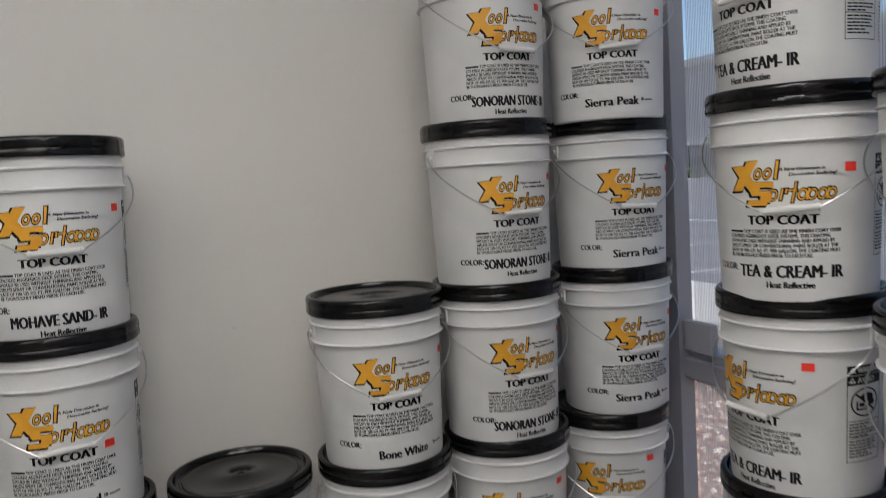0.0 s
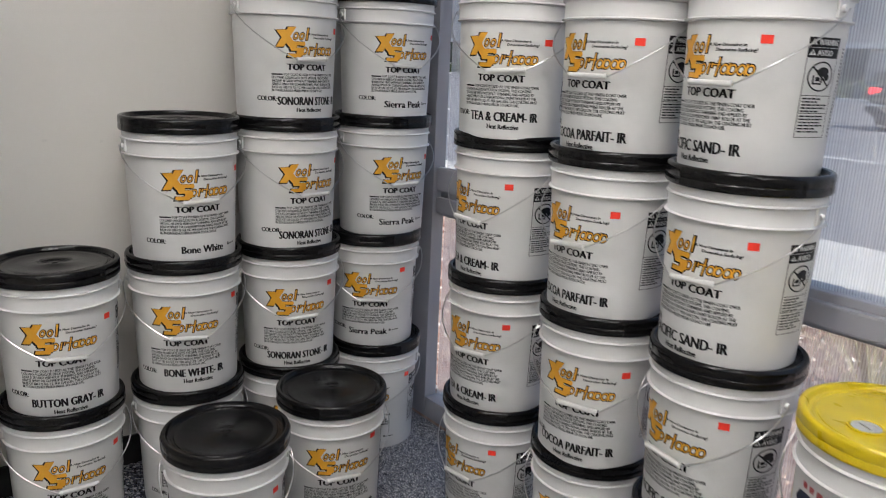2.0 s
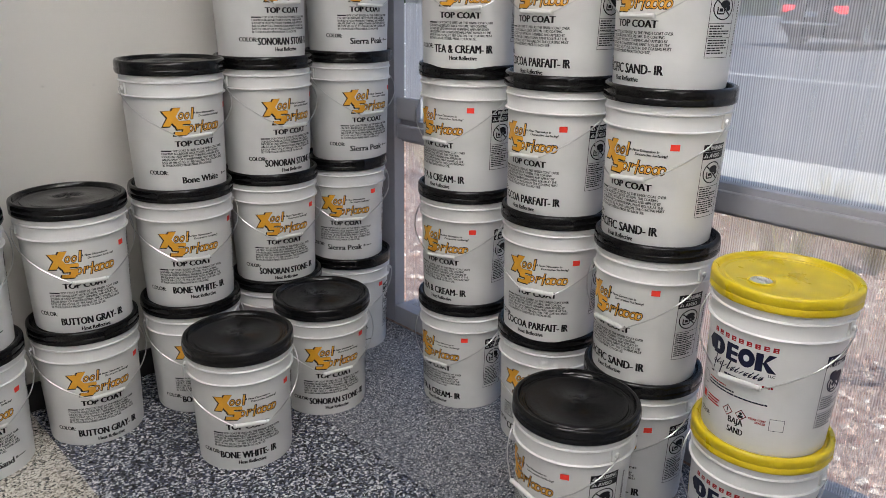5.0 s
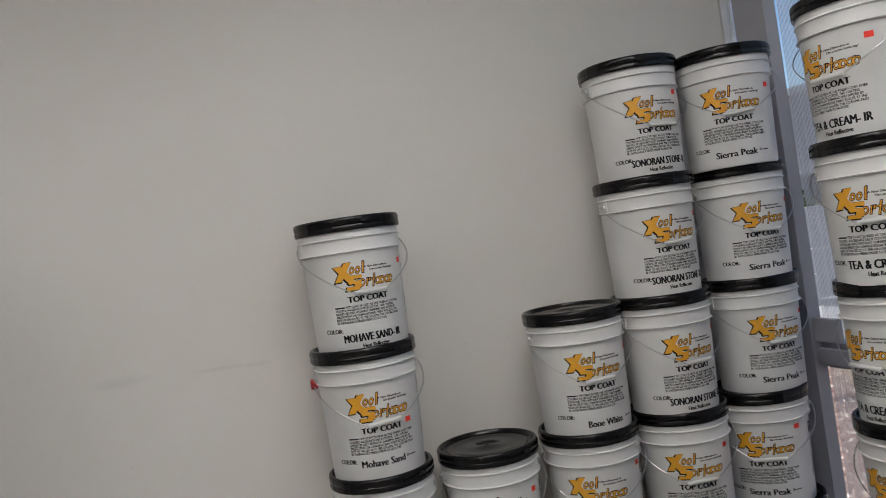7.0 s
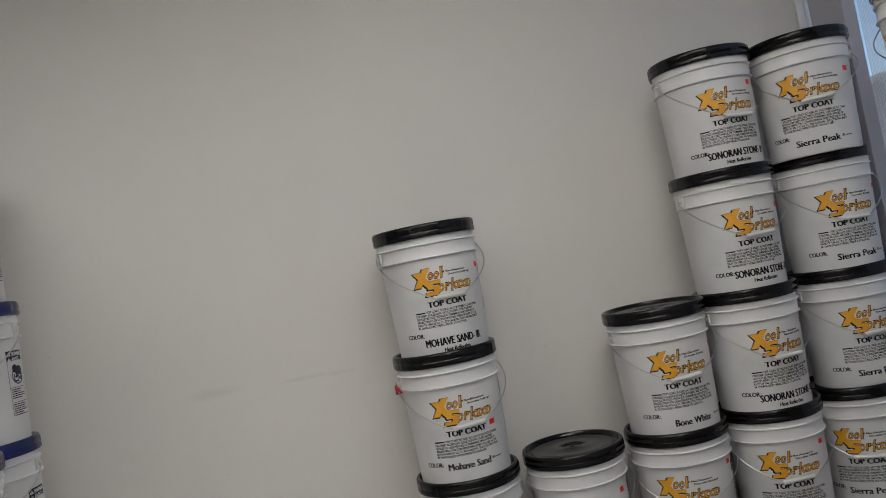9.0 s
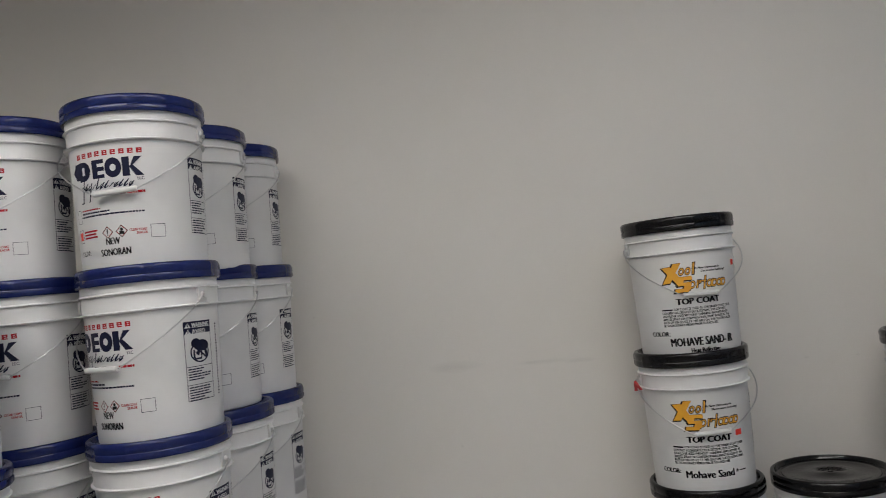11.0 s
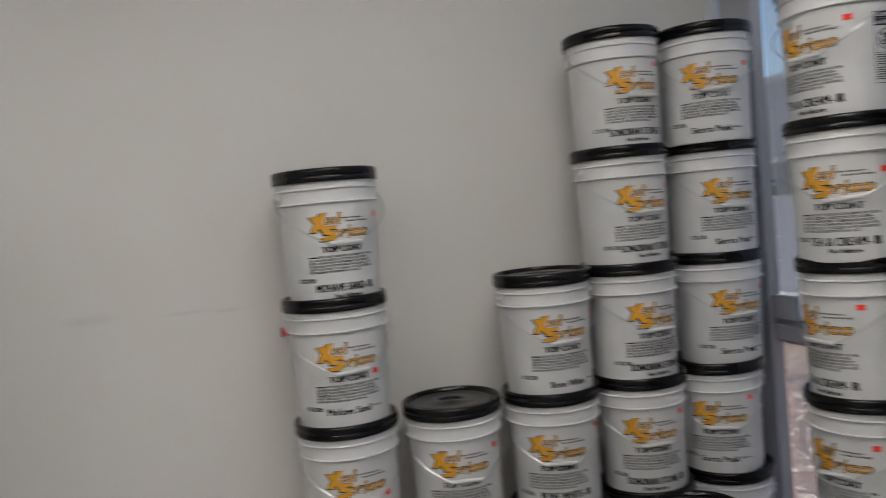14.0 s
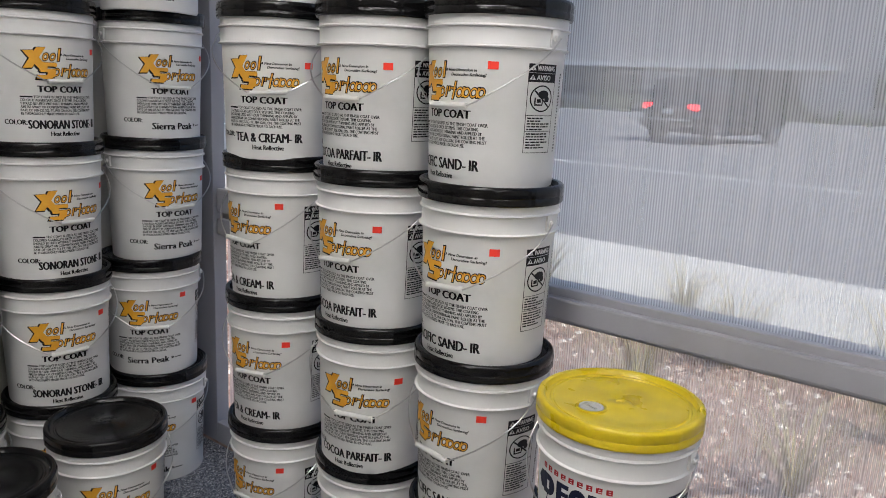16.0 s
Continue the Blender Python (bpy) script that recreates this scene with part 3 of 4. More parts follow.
# ---- artwork of the deck-coating buckets ----
def deck_logo():
    """A red row of blocks, four navy slabs, and slanting brush strokes."""
    L = Label()
    for i in range(9):
        u = -0.0890 + i * 0.0178
        L.bar(u, 0.2478, u + 0.0112, 0.2586, 1, 0.0006)
        L.bar(u + 0.0042, 0.2503, u + 0.0085 + 0.003 * (i % 2), 0.2518, 2, 0.0009)
        L.bar(u + 0.0042, 0.2545, u + 0.0078, 0.2558, 2, 0.0009)
    # navy slabs with light slots
    L.add([(-0.0845 + 0.0255 * math.cos(math.pi / 3 * i), 0.2215 + 0.0200 * math.sin(math.pi / 3 * i)) for i in range(6)], [tuple(range(6))], 0, 0.0012)
    L.bar(-0.0860, 0.1995, -0.0700, 0.2404, 0, 0.0007)
    L.ring(-0.0700, 0.2200, 0.0, 0.0204, 0, 18, 0.0007, 0.95, -90, 90)
    L.bar(-0.0735, 0.2115, -0.0660, 0.2285, 2, 0.0016)
    L.bar(-0.0455, 0.1995, -0.0165, 0.2404, 0, 0.0006)
    L.bar(-0.0320, 0.2080, -0.0160, 0.2155, 2, 0.0009)
    L.bar(-0.0320, 0.2245, -0.0160, 0.2315, 2, 0.0009)
    L.ring(0.0030, 0.2200, 0.0075, 0.0212, 0, 26, 0.0006, 0.86)
    L.bar(0.0225, 0.1995, 0.0375, 0.2404, 0, 0.0006)
    L.poly(((0.0360, 0.2160), (0.0420, 0.2200), (0.0630, 0.2404), (0.0475, 0.2404)), 0, 0.0007)
    L.poly(((0.0360, 0.2200), (0.0490, 0.1995), (0.0660, 0.1995), (0.0440, 0.2230)), 0, 0.0008)
    # brush strokes
    rnd = random.Random(17)
    for i in range(12):
        u, low = -0.0830 + i * 0.0104, i in (0, 2)
        lo, hi = (0.1530 if low else 0.1765 + rnd.uniform(-0.001, 0.003)), (0.2030 if i in (0, 4) else 0.1900 + rnd.uniform(-0.002, 0.004))
        w = rnd.uniform(0.0022, 0.0036)
        L.poly(((u, lo), (u + w, lo), (u + 0.0140, hi), (u + 0.0140 - w, hi)), 0, 0.0014)
        if i not in (3, 7):
            L.ring(u + 0.0070, 0.1838, 0.0030, 0.0058, 0, 12, 0.0014, 0.8, 120, 360, 0.6)
    L.bar(-0.0900, 0.1520, -0.0780, 0.1545, 0, 0.0013, 0.4)
    L.bar(-0.0480, 0.1985, -0.0160, 0.2003, 2, 0.0013, 0.0)
    return L.mesh("logo", (INK_NAVY, INK_RED, WHITE))


def deck_instructions():
    L = Label()
    rnd = random.Random(5)
    def line(u, end, v, h, mat):
        while u < end - 0.002:
            w = rnd.uniform(0.004, 0.011)
            L.bar(u, v - h / 2, min(u + w, end), v + h / 2, mat)
            u += w + 0.0012
    line(-0.0450, 0.0000, 0.1660, 0.0050, 0)
    line(0.0020, 0.0647, 0.1655, 0.0050, 1)
    line(-0.0920, -0.0362, 0.1372, 0.0030, 1)
    line(-0.0920, -0.0115, 0.1305, 0.0036, 0)
    line(-0.0930, 0.0613, 0.1235, 0.0036, 0)
    return L.mesh("instructions", (INK_NAVY, INK_RED))


def deck_hazard_signs():
    L = Label()
    for cu in (-0.024, 0.0083):
        c = 0.0842
        for s, mat, lift in ((0.0135, 0, 0.0006), (0.0119, 1, 0.0007), (0.0108, 2, 0.0008)):
            L.add([(cu - s, c), (cu, c - s), (cu + s, c), (cu, c + s)], [(0, 1, 2, 3)], mat, lift)
    L.bar(-0.0254, 0.0820, -0.0226, 0.0915, 0, 0.0011)
    L.bar(-0.0254, 0.0778, -0.0226, 0.0800, 0, 0.0011)
    L.ring(0.0083, 0.0880, 0.0, 0.0036, 0, 10, 0.0011)
    L.bar(0.0028, 0.0775, 0.0138, 0.0842, 0, 0.0011)
    return L.mesh("hazard_signs", (INK_BLACK, INK_RED, WHITE))


def deck_tick_boxes():
    L = Label()
    L.outline(-0.1180, 0.112, -0.0985, 0.1410)
    L.outline(-0.1180, 0.070, -0.0985, 0.0985)
    L.outline(0.0692, 0.0657, 0.1003, 0.0939)
    return L.mesh("tick_boxes", (INK_NAVY,))


def deck_box_captions():
    L = Label()
    for i in range(3):
        L.bar(-0.0940, 0.0900 - 0.0066 * i, -0.0500 - 0.004 * (i % 2), 0.0936 - 0.0066 * i)
    L.text("CLEAR COAT", 0.0250, 0.0625, 0.0848, 0.0052, 0.12)
    L.text("SEALER", 0.0395, 0.0625, 0.0778, 0.0052, 0.12)
    return L.mesh("box_captions", (INK_RED,))


def deck_caption():
    L = Label()
    L.text("COLOR:", -0.1200, -0.0780, 0.0460, 0.0110, 0.06)
    return L.mesh("caption", (INK_BLACK,))


def deck_suffix():
    L = Label()
    L.text("LLC", 0.0515, 0.0650, 0.1932, 0.0065, 0.05)
    return L.mesh("suffix", (INK_NAVY,))


def yellow_patch():
    """A yellow printed corner seen at the label's edge."""
    L = Label()
    L.poly(((-0.172, 0.150), (-0.136, 0.164), (-0.150, 0.205), (-0.176, 0.200)), 0)
    return L.mesh("yellow_print", (YELLOW_LID,))


def deck_name(lines):
    L = Label()
    for i, (s, u0, u1) in enumerate(lines):
        L.text(s, u0, u1, 0.0652 - 0.0230 * i, 0.0143, 0.11)
    return L.mesh("colour_name", (INK_BLACK,))


DECK_LOGO, YELLOW_PRINT = deck_logo(), yellow_patch()
DECK_PRINT = [deck_suffix(), deck_instructions(), deck_hazard_signs(), deck_tick_boxes(), deck_box_captions(), deck_caption()]
DECK_NAMES = {"NEW": deck_name([("NEW", -0.0300, 0.0035), ("SONORAN", -0.0456, 0.0247)]), "GRAND": deck_name([("GRAND", -0.040, 0.012)]),
              "BAJA": deck_name([("BAJA", -0.020, 0.016), ("SAND", -0.020, 0.018)])}
ORANGE_BOX = sticker_mesh(-0.1095, 0.0842, 0.014, 0.017)
NAMES = {}

# ---- bucket parts ----
P = 0.365                                          # height that one bucket adds to a stack


def bucket_body():
    bm = bmesh.new()
    revolve(bm, [(0, 0.004), (0.118, 0.004), (0.1215, 0.0005), (0.1300, 0.0005), (0.1330, 0.003), (TAPER0 + 0.0004, 0.012), (TAPER1, TAPER_Z),
                 (0.1455, 0.2757), (0.1500, 0.2766), (0.1507, 0.2788), (0.1496, 0.2800), (0.1458, 0.2812), (0.1450, 0.2830), (0.1455, 0.3140),
                 (0.1496, 0.3152), (0.1506, 0.3170), (0.1496, 0.3188), (0.1462, 0.3205), (0.1462, 0.3420), (0.1400, 0.3430)], 64)
    return mesh_of("body", bm, WHITE)


def bucket_lid(mat):
    """A snap-on lid: a skirt with tear tabs, a raised rim, a sunken panel with a nub."""
    bm = bmesh.new()
    profile = [(0.1470, 0.3385), (0.1528, 0.3370), (0.1542, 0.3390), (0.1545, 0.3415), (0.1545, 0.3500), (0.1530, 0.3525), (0.1545, 0.3550), (0.1545, 0.3665), (0.1543, 0.3690), (0.1530, 0.3728), (0.1500, 0.3750),
               (0.1455, 0.3752), (0.1425, 0.3738), (0.1405, 0.3690), (0.1375, 0.3652), (0.1310, 0.3650), (0.1290, 0.3632), (0.1250, 0.3632), (0.1235, 0.3650), (0.1100, 0.3648), (0.1080, 0.3640), (0.0200, 0.3640), (0.0180, 0.3652), (0.0085, 0.3652), (0.0065, 0.3632), (0, 0.3632)]
    seg = 192
    revolve(bm, profile, seg)
    for i, v in enumerate(bm.verts):
        ring, k = divmod(i, seg)
        if 2 < ring < 8 and v.co.z < 0.3670 and k % 16 in (0, 1):
            v.co += Vector((v.co.x, v.co.y, 0)).normalized() * 0.0013
    return mesh_of("lid", bm, mat)


def spout_meshes():
    a = revolve(bmesh.new(), [(0.0295, 0.3645), (0.0290, 0.3672), (0.0265, 0.3680), (0.0245, 0.3665), (0.0235, 0.3650)], 28)
    b = revolve(bmesh.new(), [(0.0232, 0.3645), (0.0228, 0.3668), (0.0190, 0.3672), (0.0180, 0.3655), (0.0, 0.3655)], 28)
    for c in (a, b):
        c.transform(Matrix.Translation((0.0, -0.066, 0)))
    box(b, -0.013, -0.0685, 0.3655, 0.013, -0.0635, 0.3685, bevel=0.001)
    return mesh_of("spout_ring", a, YELLOW_LID), mesh_of("spout_cap", b, SPOUT)


EAR_Z = 0.299


def ear_mesh(side):
    bm = bmesh.new()
    box(bm, side * 0.1440 - 0.006, -0.013, 0.2835, side * 0.1440 + 0.006, 0.013, 0.316, bevel=0.002)
    bmesh.ops.create_cone(bm, cap_ends=True, segments=14, radius1=0.0075, radius2=0.0060, depth=0.006, matrix=pose(side * 0.1525, 0, EAR_Z, 0, 90 * side, 0))
    return mesh_of("ear", bm, WHITE)


def bail_points(drop, sway, n=16):
    """The wire from ear to ear, hanging down against the front, with a straight middle for the grip."""
    half = []
    for i in range(n + 1):
        t = i / n
        a = radians(90 - 72.5 * t)
        r = 0.1570 + 0.011 * math.sin(math.pi * min(1, t * 1.15)) * (1 - t) ** 0.5
        half.append((r * math.sin(a), -r * math.cos(a), EAR_Z - drop * (0.72 * t + 0.28 * math.sin(math.pi / 2 * t))))
    left = [(-x, y, z - sway * (i / n)) for i, (x, y, z) in enumerate(half)]
    right = [(x, y, z + sway * (i / n)) for i, (x, y, z) in enumerate(half)]
    return [(-0.150, 0.0, EAR_Z)] + left, right[::-1] + [(0.150, 0.0, EAR_Z)]


def bail_meshes(drop, sway):
    left, right = bail_points(drop, sway)
    a, b = Vector(left[-1]), Vector(right[0])
    w = mesh_of("handle", tube(bmesh.new(), left + right, 0.0017, 7), STEEL)
    at = [a.lerp(b, t) for t in (0.0, 0.03, 0.06, 0.07, 0.5, 0.93, 0.94, 0.97, 1.0)]
    g = tube(bmesh.new(), at, [0.0052, 0.0068, 0.0068, 0.0058, 0.0060, 0.0058, 0.0068, 0.0068, 0.0052], 12)
    return w, mesh_of("grip", g, GRIP)


BODY = bucket_body()
LIDS = {"black": bucket_lid(BLACK_LID), "blue": bucket_lid(BLUE_LID), "yellow": bucket_lid(YELLOW_LID)}
SPOUT_RING, SPOUT_CAP = spout_meshes()
EARS = ear_mesh(-1), ear_mesh(1)
BAILS = [bail_meshes(d, s) for d, s in ((0.136, 0.0), (0.132, 0.002), (0.141, -0.002), (0.135, 0.003))]


def bucket(x, y, level, az, kind, name="", spot=None, bail=0, lid_turn=0.0, group="", label="", swing=0.0, tape=False, print_at=(-0.0960, 0.0540)):
    """One five-gallon bucket, standing on the floor or on the lid below it."""
    thing = new("paint_bucket")
    thing.matrix_basis = pose(x, y, (level - 1) * P, 0, 0, az)
    colour = {"top": "black", "deck": "blue", "yellow": "yellow"}[kind]
    body = part("body", BODY, None, thing, "white plastic pail")
    for e in EARS:
        part("ear", e, None, body)
    lid = part("lid", LIDS[colour], None, thing, colour + " plastic snap-on lid", m=pose(0, 0, 0, 0, 0, lid_turn))
    if colour == "yellow":
        part("spout_ring", SPOUT_RING, None, lid)
        part("spout_cap", SPOUT_CAP, None, lid, "grey pull-out spout cap")
    w, g = BAILS[bail % len(BAILS)]
    h = part("handle", w, None, thing, "galvanised wire bail", m=pose(0, 0, 0, 0, 0, 0.6 * swing))
    part("grip", g, None, h, "white plastic grip")
    if kind == "top":
        part("logo", LOGO, None, thing, "orange and black logo shapes")
        for me in PRINT:
            part(me.name.split(".")[0], me, None, thing)
        if name:
            if name not in NAMES:
                NAMES[name] = colour_name(name)
            u0, v0 = (-0.0945, 0.0572) if name.isupper() else (-0.0625, 0.0390)
            at = pose(0, 0, print_at[1] - v0, 0, 0, math.degrees((print_at[0] - u0) / ARC))
            part("colour_name", NAMES[name], None, thing, m=at)
            part("finish_note", NOTES[name.isupper()], None, thing, m=at)
        part("warning_panel", WARN_BLACK, None, thing, "black warning panel")
        if tape:
            bm = bmesh.new()
            vs = [bm.verts.new(v) for v in ((-0.162, -0.020, 0.300), (-0.160, -0.002, 0.298), (-0.163, -0.010, 0.268), (-0.150, -0.046, 0.276), (-0.168, -0.018, 0.296), (-0.167, -0.012, 0.270))]
            for f in ((0, 1, 2), (0, 2, 3), (0, 4, 1), (4, 5, 2), (4, 2, 1), (0, 3, 4), (3, 5, 4), (3, 2, 5)):
                bm.faces.new([vs[i] for i in f])
            part("red_tape", bm, TAPE, h, "folded scrap of red tape")
        if spot:
            part("price_sticker", sticker_mesh(*spot), None, thing, "red fluorescent sticker")
    else:
        part("logo", DECK_LOGO, None, thing, "navy and red logo shapes")
        for me in DECK_PRINT:
            part(me.name.split(".")[0], me, None, thing)
        if colour == "yellow":
            part("yellow_print", YELLOW_PRINT, None, thing)
        if name:
            part("colour_name", DECK_NAMES[name], None, thing)
        part("warning_panel", WARN_NAVY, None, thing, "navy warning panel")
        part("tick_sticker", ORANGE_BOX, None, thing, "orange square sticker")
    tagged(thing, label, "bucket", group)
    return thing


# ---- the stacks ----
MS, BG, BW, SO, SI, TC, CP, PS = "MOHAVE SAND- IR", "BUTTON GRAY- IR", "BONE WHITE- IR", "SONORAN STONE- IR", "Sierra Peak", "TEA & CREAM- IR", "COCOA PARFAIT- IR", "PACIFIC SAND- IR"
# x, y, turn of the label, printed colour, and the places of the sticker and of the colour's name on the label, level by level from the floor up
STACKS = [
    ("Mohave sand stack", [
        (-0.095, 1.958, 4.0, "Mohave Sand", (0.105, 0.243), (-0.0745, 0.0450)),
        (-0.095, 1.958, 5.0, "Mohave Sand", (0.090, 0.156), (-0.0767, 0.0545)),
        (-0.097, 1.950, 9.2, "Mohave Sand", (0.077, 0.153), (-0.0840, 0.0525)),
        (-0.091, 1.960, 13.9, MS, (0.128, 0.237), (-0.0985, 0.0375)),
    ]),
    ("button gray stack", [
        (0.227, 1.975, 0.0, BG, (0.123, 0.248), (-0.0909, 0.0450)),
        (0.234, 1.977, -3.1, BG, (0.117, 0.240), (-0.0902, 0.0380)),
    ]),
    ("bone white stack", [
        (0.555, 1.965, -6.0, BW, (0.105, 0.243), (-0.0945, 0.0500)),
        (0.558, 1.968, -12.6, BW, (0.143, 0.256), (-0.0743, 0.0590)),
        (0.558, 1.962, 5.1, "Bone White", (0.135, 0.240), (-0.0578, 0.0377)),
    ]),
    ("sonoran stone stack", [
        (0.876, 1.994, -12.0, SO, (0.105, 0.243), (-0.0945, 0.0500)),
        (0.876, 1.994, -9.1, SO, (0.105, 0.252), (-0.1027, 0.0430)),
        (0.864, 1.981, 10.1, SO, (0.112, 0.248), (-0.1022, 0.0470)),
        (0.856, 1.970, 8.8, SO, (0.105, 0.243), (-0.0967, 0.0560)),
        (0.867, 1.986, 6.0, SO, (0.081, 0.257), (-0.1020, 0.0500)),
    ]),
    ("sierra peak stack", [
        (1.196, 2.026, -40.0, SI, (0.150, 0.257), (-0.0745, 0.0450)),
        (1.188, 2.034, -27.1, SI, (0.098, 0.254), (-0.0845, 0.0530)),
        (1.215, 2.037, 0.8, SI, (0.108, 0.244), (-0.0799, 0.0460)),
        (1.209, 2.020, -1.0, SI, (0.118, 0.244), (-0.0708, 0.0448)),
        (1.181, 1.967, -19.6, SI, (0.118, 0.241), (-0.0804, 0.0400)),
    ]),
    ("tea and cream stack", [
        (1.276, 1.441, -79.5, TC, (0.096, 0.252), (-0.0965, 0.0480)),
        (1.273, 1.441, -70.5, TC, (0.092, 0.247), (-0.1065, 0.0460)),
        (1.265, 1.431, -80.6, TC, (0.101, 0.250), (-0.0960, 0.0448)),
        (1.246, 1.418, -49.2, TC, (0.105, 0.230), (-0.0920, 0.0555)),
        (1.249, 1.420, -75.5, TC, (0.105, 0.243), (-0.0945, 0.0500)),
    ]),
    ("cocoa parfait stack", [
        (1.323, 1.105, -62.7, CP, (0.105, 0.243), (-0.0945, 0.0500)),
        (1.305, 1.092, -61.5, CP, (0.101, 0.241), (-0.1165, 0.0470)),
        (1.302, 1.096, -80.5, CP, (0.092, 0.241), (-0.1125, 0.0440)),
        (1.297, 1.088, -80.2, CP, (0.104, 0.234), (-0.1125, 0.0403)),
    ]),
    ("pacific sand stack", [
        (1.325, 0.764, -85.0, PS, (0.105, 0.243), (-0.0945, 0.0500)),
        (1.325, 0.764, -92.7, PS, (0.106, 0.255), (-0.0985, 0.0500)),
        (1.326, 0.771, -83.4, PS, (0.095, 0.244), (-0.1195, 0.0400)),
        (1.350, 0.795, -90.7, PS, (0.093, 0.242), (-0.1225, 0.0450)),
        (1.350, 0.795, -100.0, PS, (0.105, 0.243), (-0.0945, 0.0500)),
    ]),
]
k = 0
for group, levels in STACKS:
    for i, (x, y, az, name, spot, print_at) in enumerate(levels):
        k += 1
        lab = name.replace("- IR", "").lower() + " top coat bucket, black lid, " + ("on the floor" if i == 0 else "stacked on another bucket")
        bucket(x, y, i + 1, az, "top", name, spot, k, (k * 37) % 90, group, lab, ((k * 7) % 9) - 4, group.startswith("Mohave") and i == 2, print_at)
for x, y, az, name, spot in ((0.540, 1.577, -16.5, BW, (0.126, 0.243)), (0.879, 1.693, -12.3, SO, (0.097, 0.260)), (1.028, 0.734, -98, CP, (0.105, 0.243))):
    k += 1
    bucket(x, y, 1, az, "top", name, spot, k, (k * 37) % 90, "single buckets on the floor", name.replace("- IR", "").lower() + " bucket with scuffed black lid, alone on floor", 0)
for i, az in enumerate((-84, -86.7)):
    bucket(1.285, 0.398, i + 1, az, "yellow", "BAJA", None, i, -24, "yellow-lidded stack", "white deck coating bucket, yellow spouted lid, " + ("on floor" if i == 0 else "stacked on another"))
# x, y, turn of the label and printed colour, level by level from the floor up
DECK = [
    [(-1.305, 1.224, 4.0, "NEW"), (-1.305, 1.224, 2.0, "NEW"), (-1.305, 1.224, 2.6, "NEW"), (-1.303, 1.232, -11.0, "NEW"), (-1.308, 1.237, 11.5, "NEW")],
    [(-1.343, 1.527, 14.0, "NEW"), (-1.343, 1.527, 11.0, "NEW"), (-1.343, 1.527, 6.0, "NEW"), (-1.382, 1.583, 13.3, "NEW"), (-1.367, 1.561, 9.1, "NEW")],
    [(-1.377, 1.802, 12.0, "NEW"), (-1.377, 1.802, 9.0, "NEW"), (-1.377, 1.802, 4.0, "NEW"), (-1.381, 1.816, 4.0, "NEW"), (-1.400, 1.843, 9.9, "NEW")],
    [(-1.643, 1.218, 10.0, "GRAND"), (-1.643, 1.218, 10.0, "GRAND"), (-1.643, 1.218, 8.0, "GRAND"), (-1.643, 1.218, 12.1, "GRAND"), (-1.649, 1.216, 15.4, "GRAND")],
    [(-1.577, 0.862, 16.0, "NEW"), (-1.577, 0.862, 18.0, "NEW"), (-1.577, 0.862, 14.0, "NEW"), (-1.576, 0.865, 13.4, "NEW")],
    [(-1.955, 1.075, a, "GRAND") for a in (20, 22, 20, 20, 8)],
]
for levels in DECK:
    for i, (x, y, az, name) in enumerate(levels):
        k += 1
        lab = "white deck coating bucket, navy blue lid, " + ("on the floor" if i == 0 else "stacked on another")
        bucket(x, y, i + 1, az, "deck", name, None, k, (k * 37) % 90, "blue-lidded stacks", lab, ((k * 7) % 9) - 4)

# ---- outside ----
OUT = -0.10
GRAVEL = vary(material("pink_gravel", (0.5, 0.36, 0.30)), (0.26, 0.15, 0.12), (0.56, 0.43, 0.36), 30, 90, 0.9, (0.8, 0.95), 0.02)
CONCRETE = vary(material("concrete", (0.6, 0.58, 0.54)), (0.55, 0.53, 0.50), (0.64, 0.62, 0.58), 1.5, 60, 0.2, (0.8, 0.9))
ASPHALT = vary(material("asphalt", (0.2, 0.2, 0.21)), (0.17, 0.17, 0.18), (0.22, 0.22, 0.23), 0.8, 80, 0.3, (0.8, 0.95))
PAINT = material("road_paint", (0.5, 0.5, 0.49), 0.7)
STUCCO = vary(material("stucco", (0.50, 0.45, 0.42)), (0.46, 0.41, 0.38), (0.53, 0.48, 0.45), 0.6, 20, 0.3, (0.8, 0.9))
LEAF = vary(material("dry_grass", (0.2, 0.19, 0.08)), (0.20, 0.18, 0.08), (0.55, 0.48, 0.30), 9, 60, 0.1, (0.7, 0.9))
HEDGE = vary(material("shrub_leaves", (0.07, 0.09, 0.04)), (0.05, 0.07, 0.03), (0.10, 0.12, 0.05), 1.2, 20, 0.1, (0.7, 0.9))


def outdoors(name, bm, mats, label, kind, category, smooth=False):
    return tagged(part(name, bm, mats, None, label, smooth, ROOM), label, category, "", kind)


outdoors("ground", boxes((0.165, -400, OUT - 0.2, 600, 400, OUT - 0.02)), ASPHALT, "grey sunlit asphalt parking lot", "structure", "ground")
outdoors("ground_planting", boxes((0.165, -30, OUT - 0.1, 3.30, 30, OUT + 0.02)), GRAVEL, "pinkish gravel planting strip under the window", "structure", "gravel")
outdoors("pavement", boxes((3.30, -30, OUT - 0.1, 4.85, 30, OUT + 0.05), bevel=0.01), CONCRETE, "pale sunlit concrete pavement", "structure", "pavement")
for i in (0, 5, 6):
    outdoors("road_marking", boxes((5.6, -7.5 + 2.75 * i, OUT - 0.019, 10.6, -7.4 + 2.75 * i, OUT - 0.015)), PAINT, "white painted parking line", "structure", "road marking")
outdoors("road_marking", boxes((12.0, -30, OUT - 0.019, 12.3, 40, OUT - 0.015)), PAINT, "white painted line across the lot", "structure", "road marking")
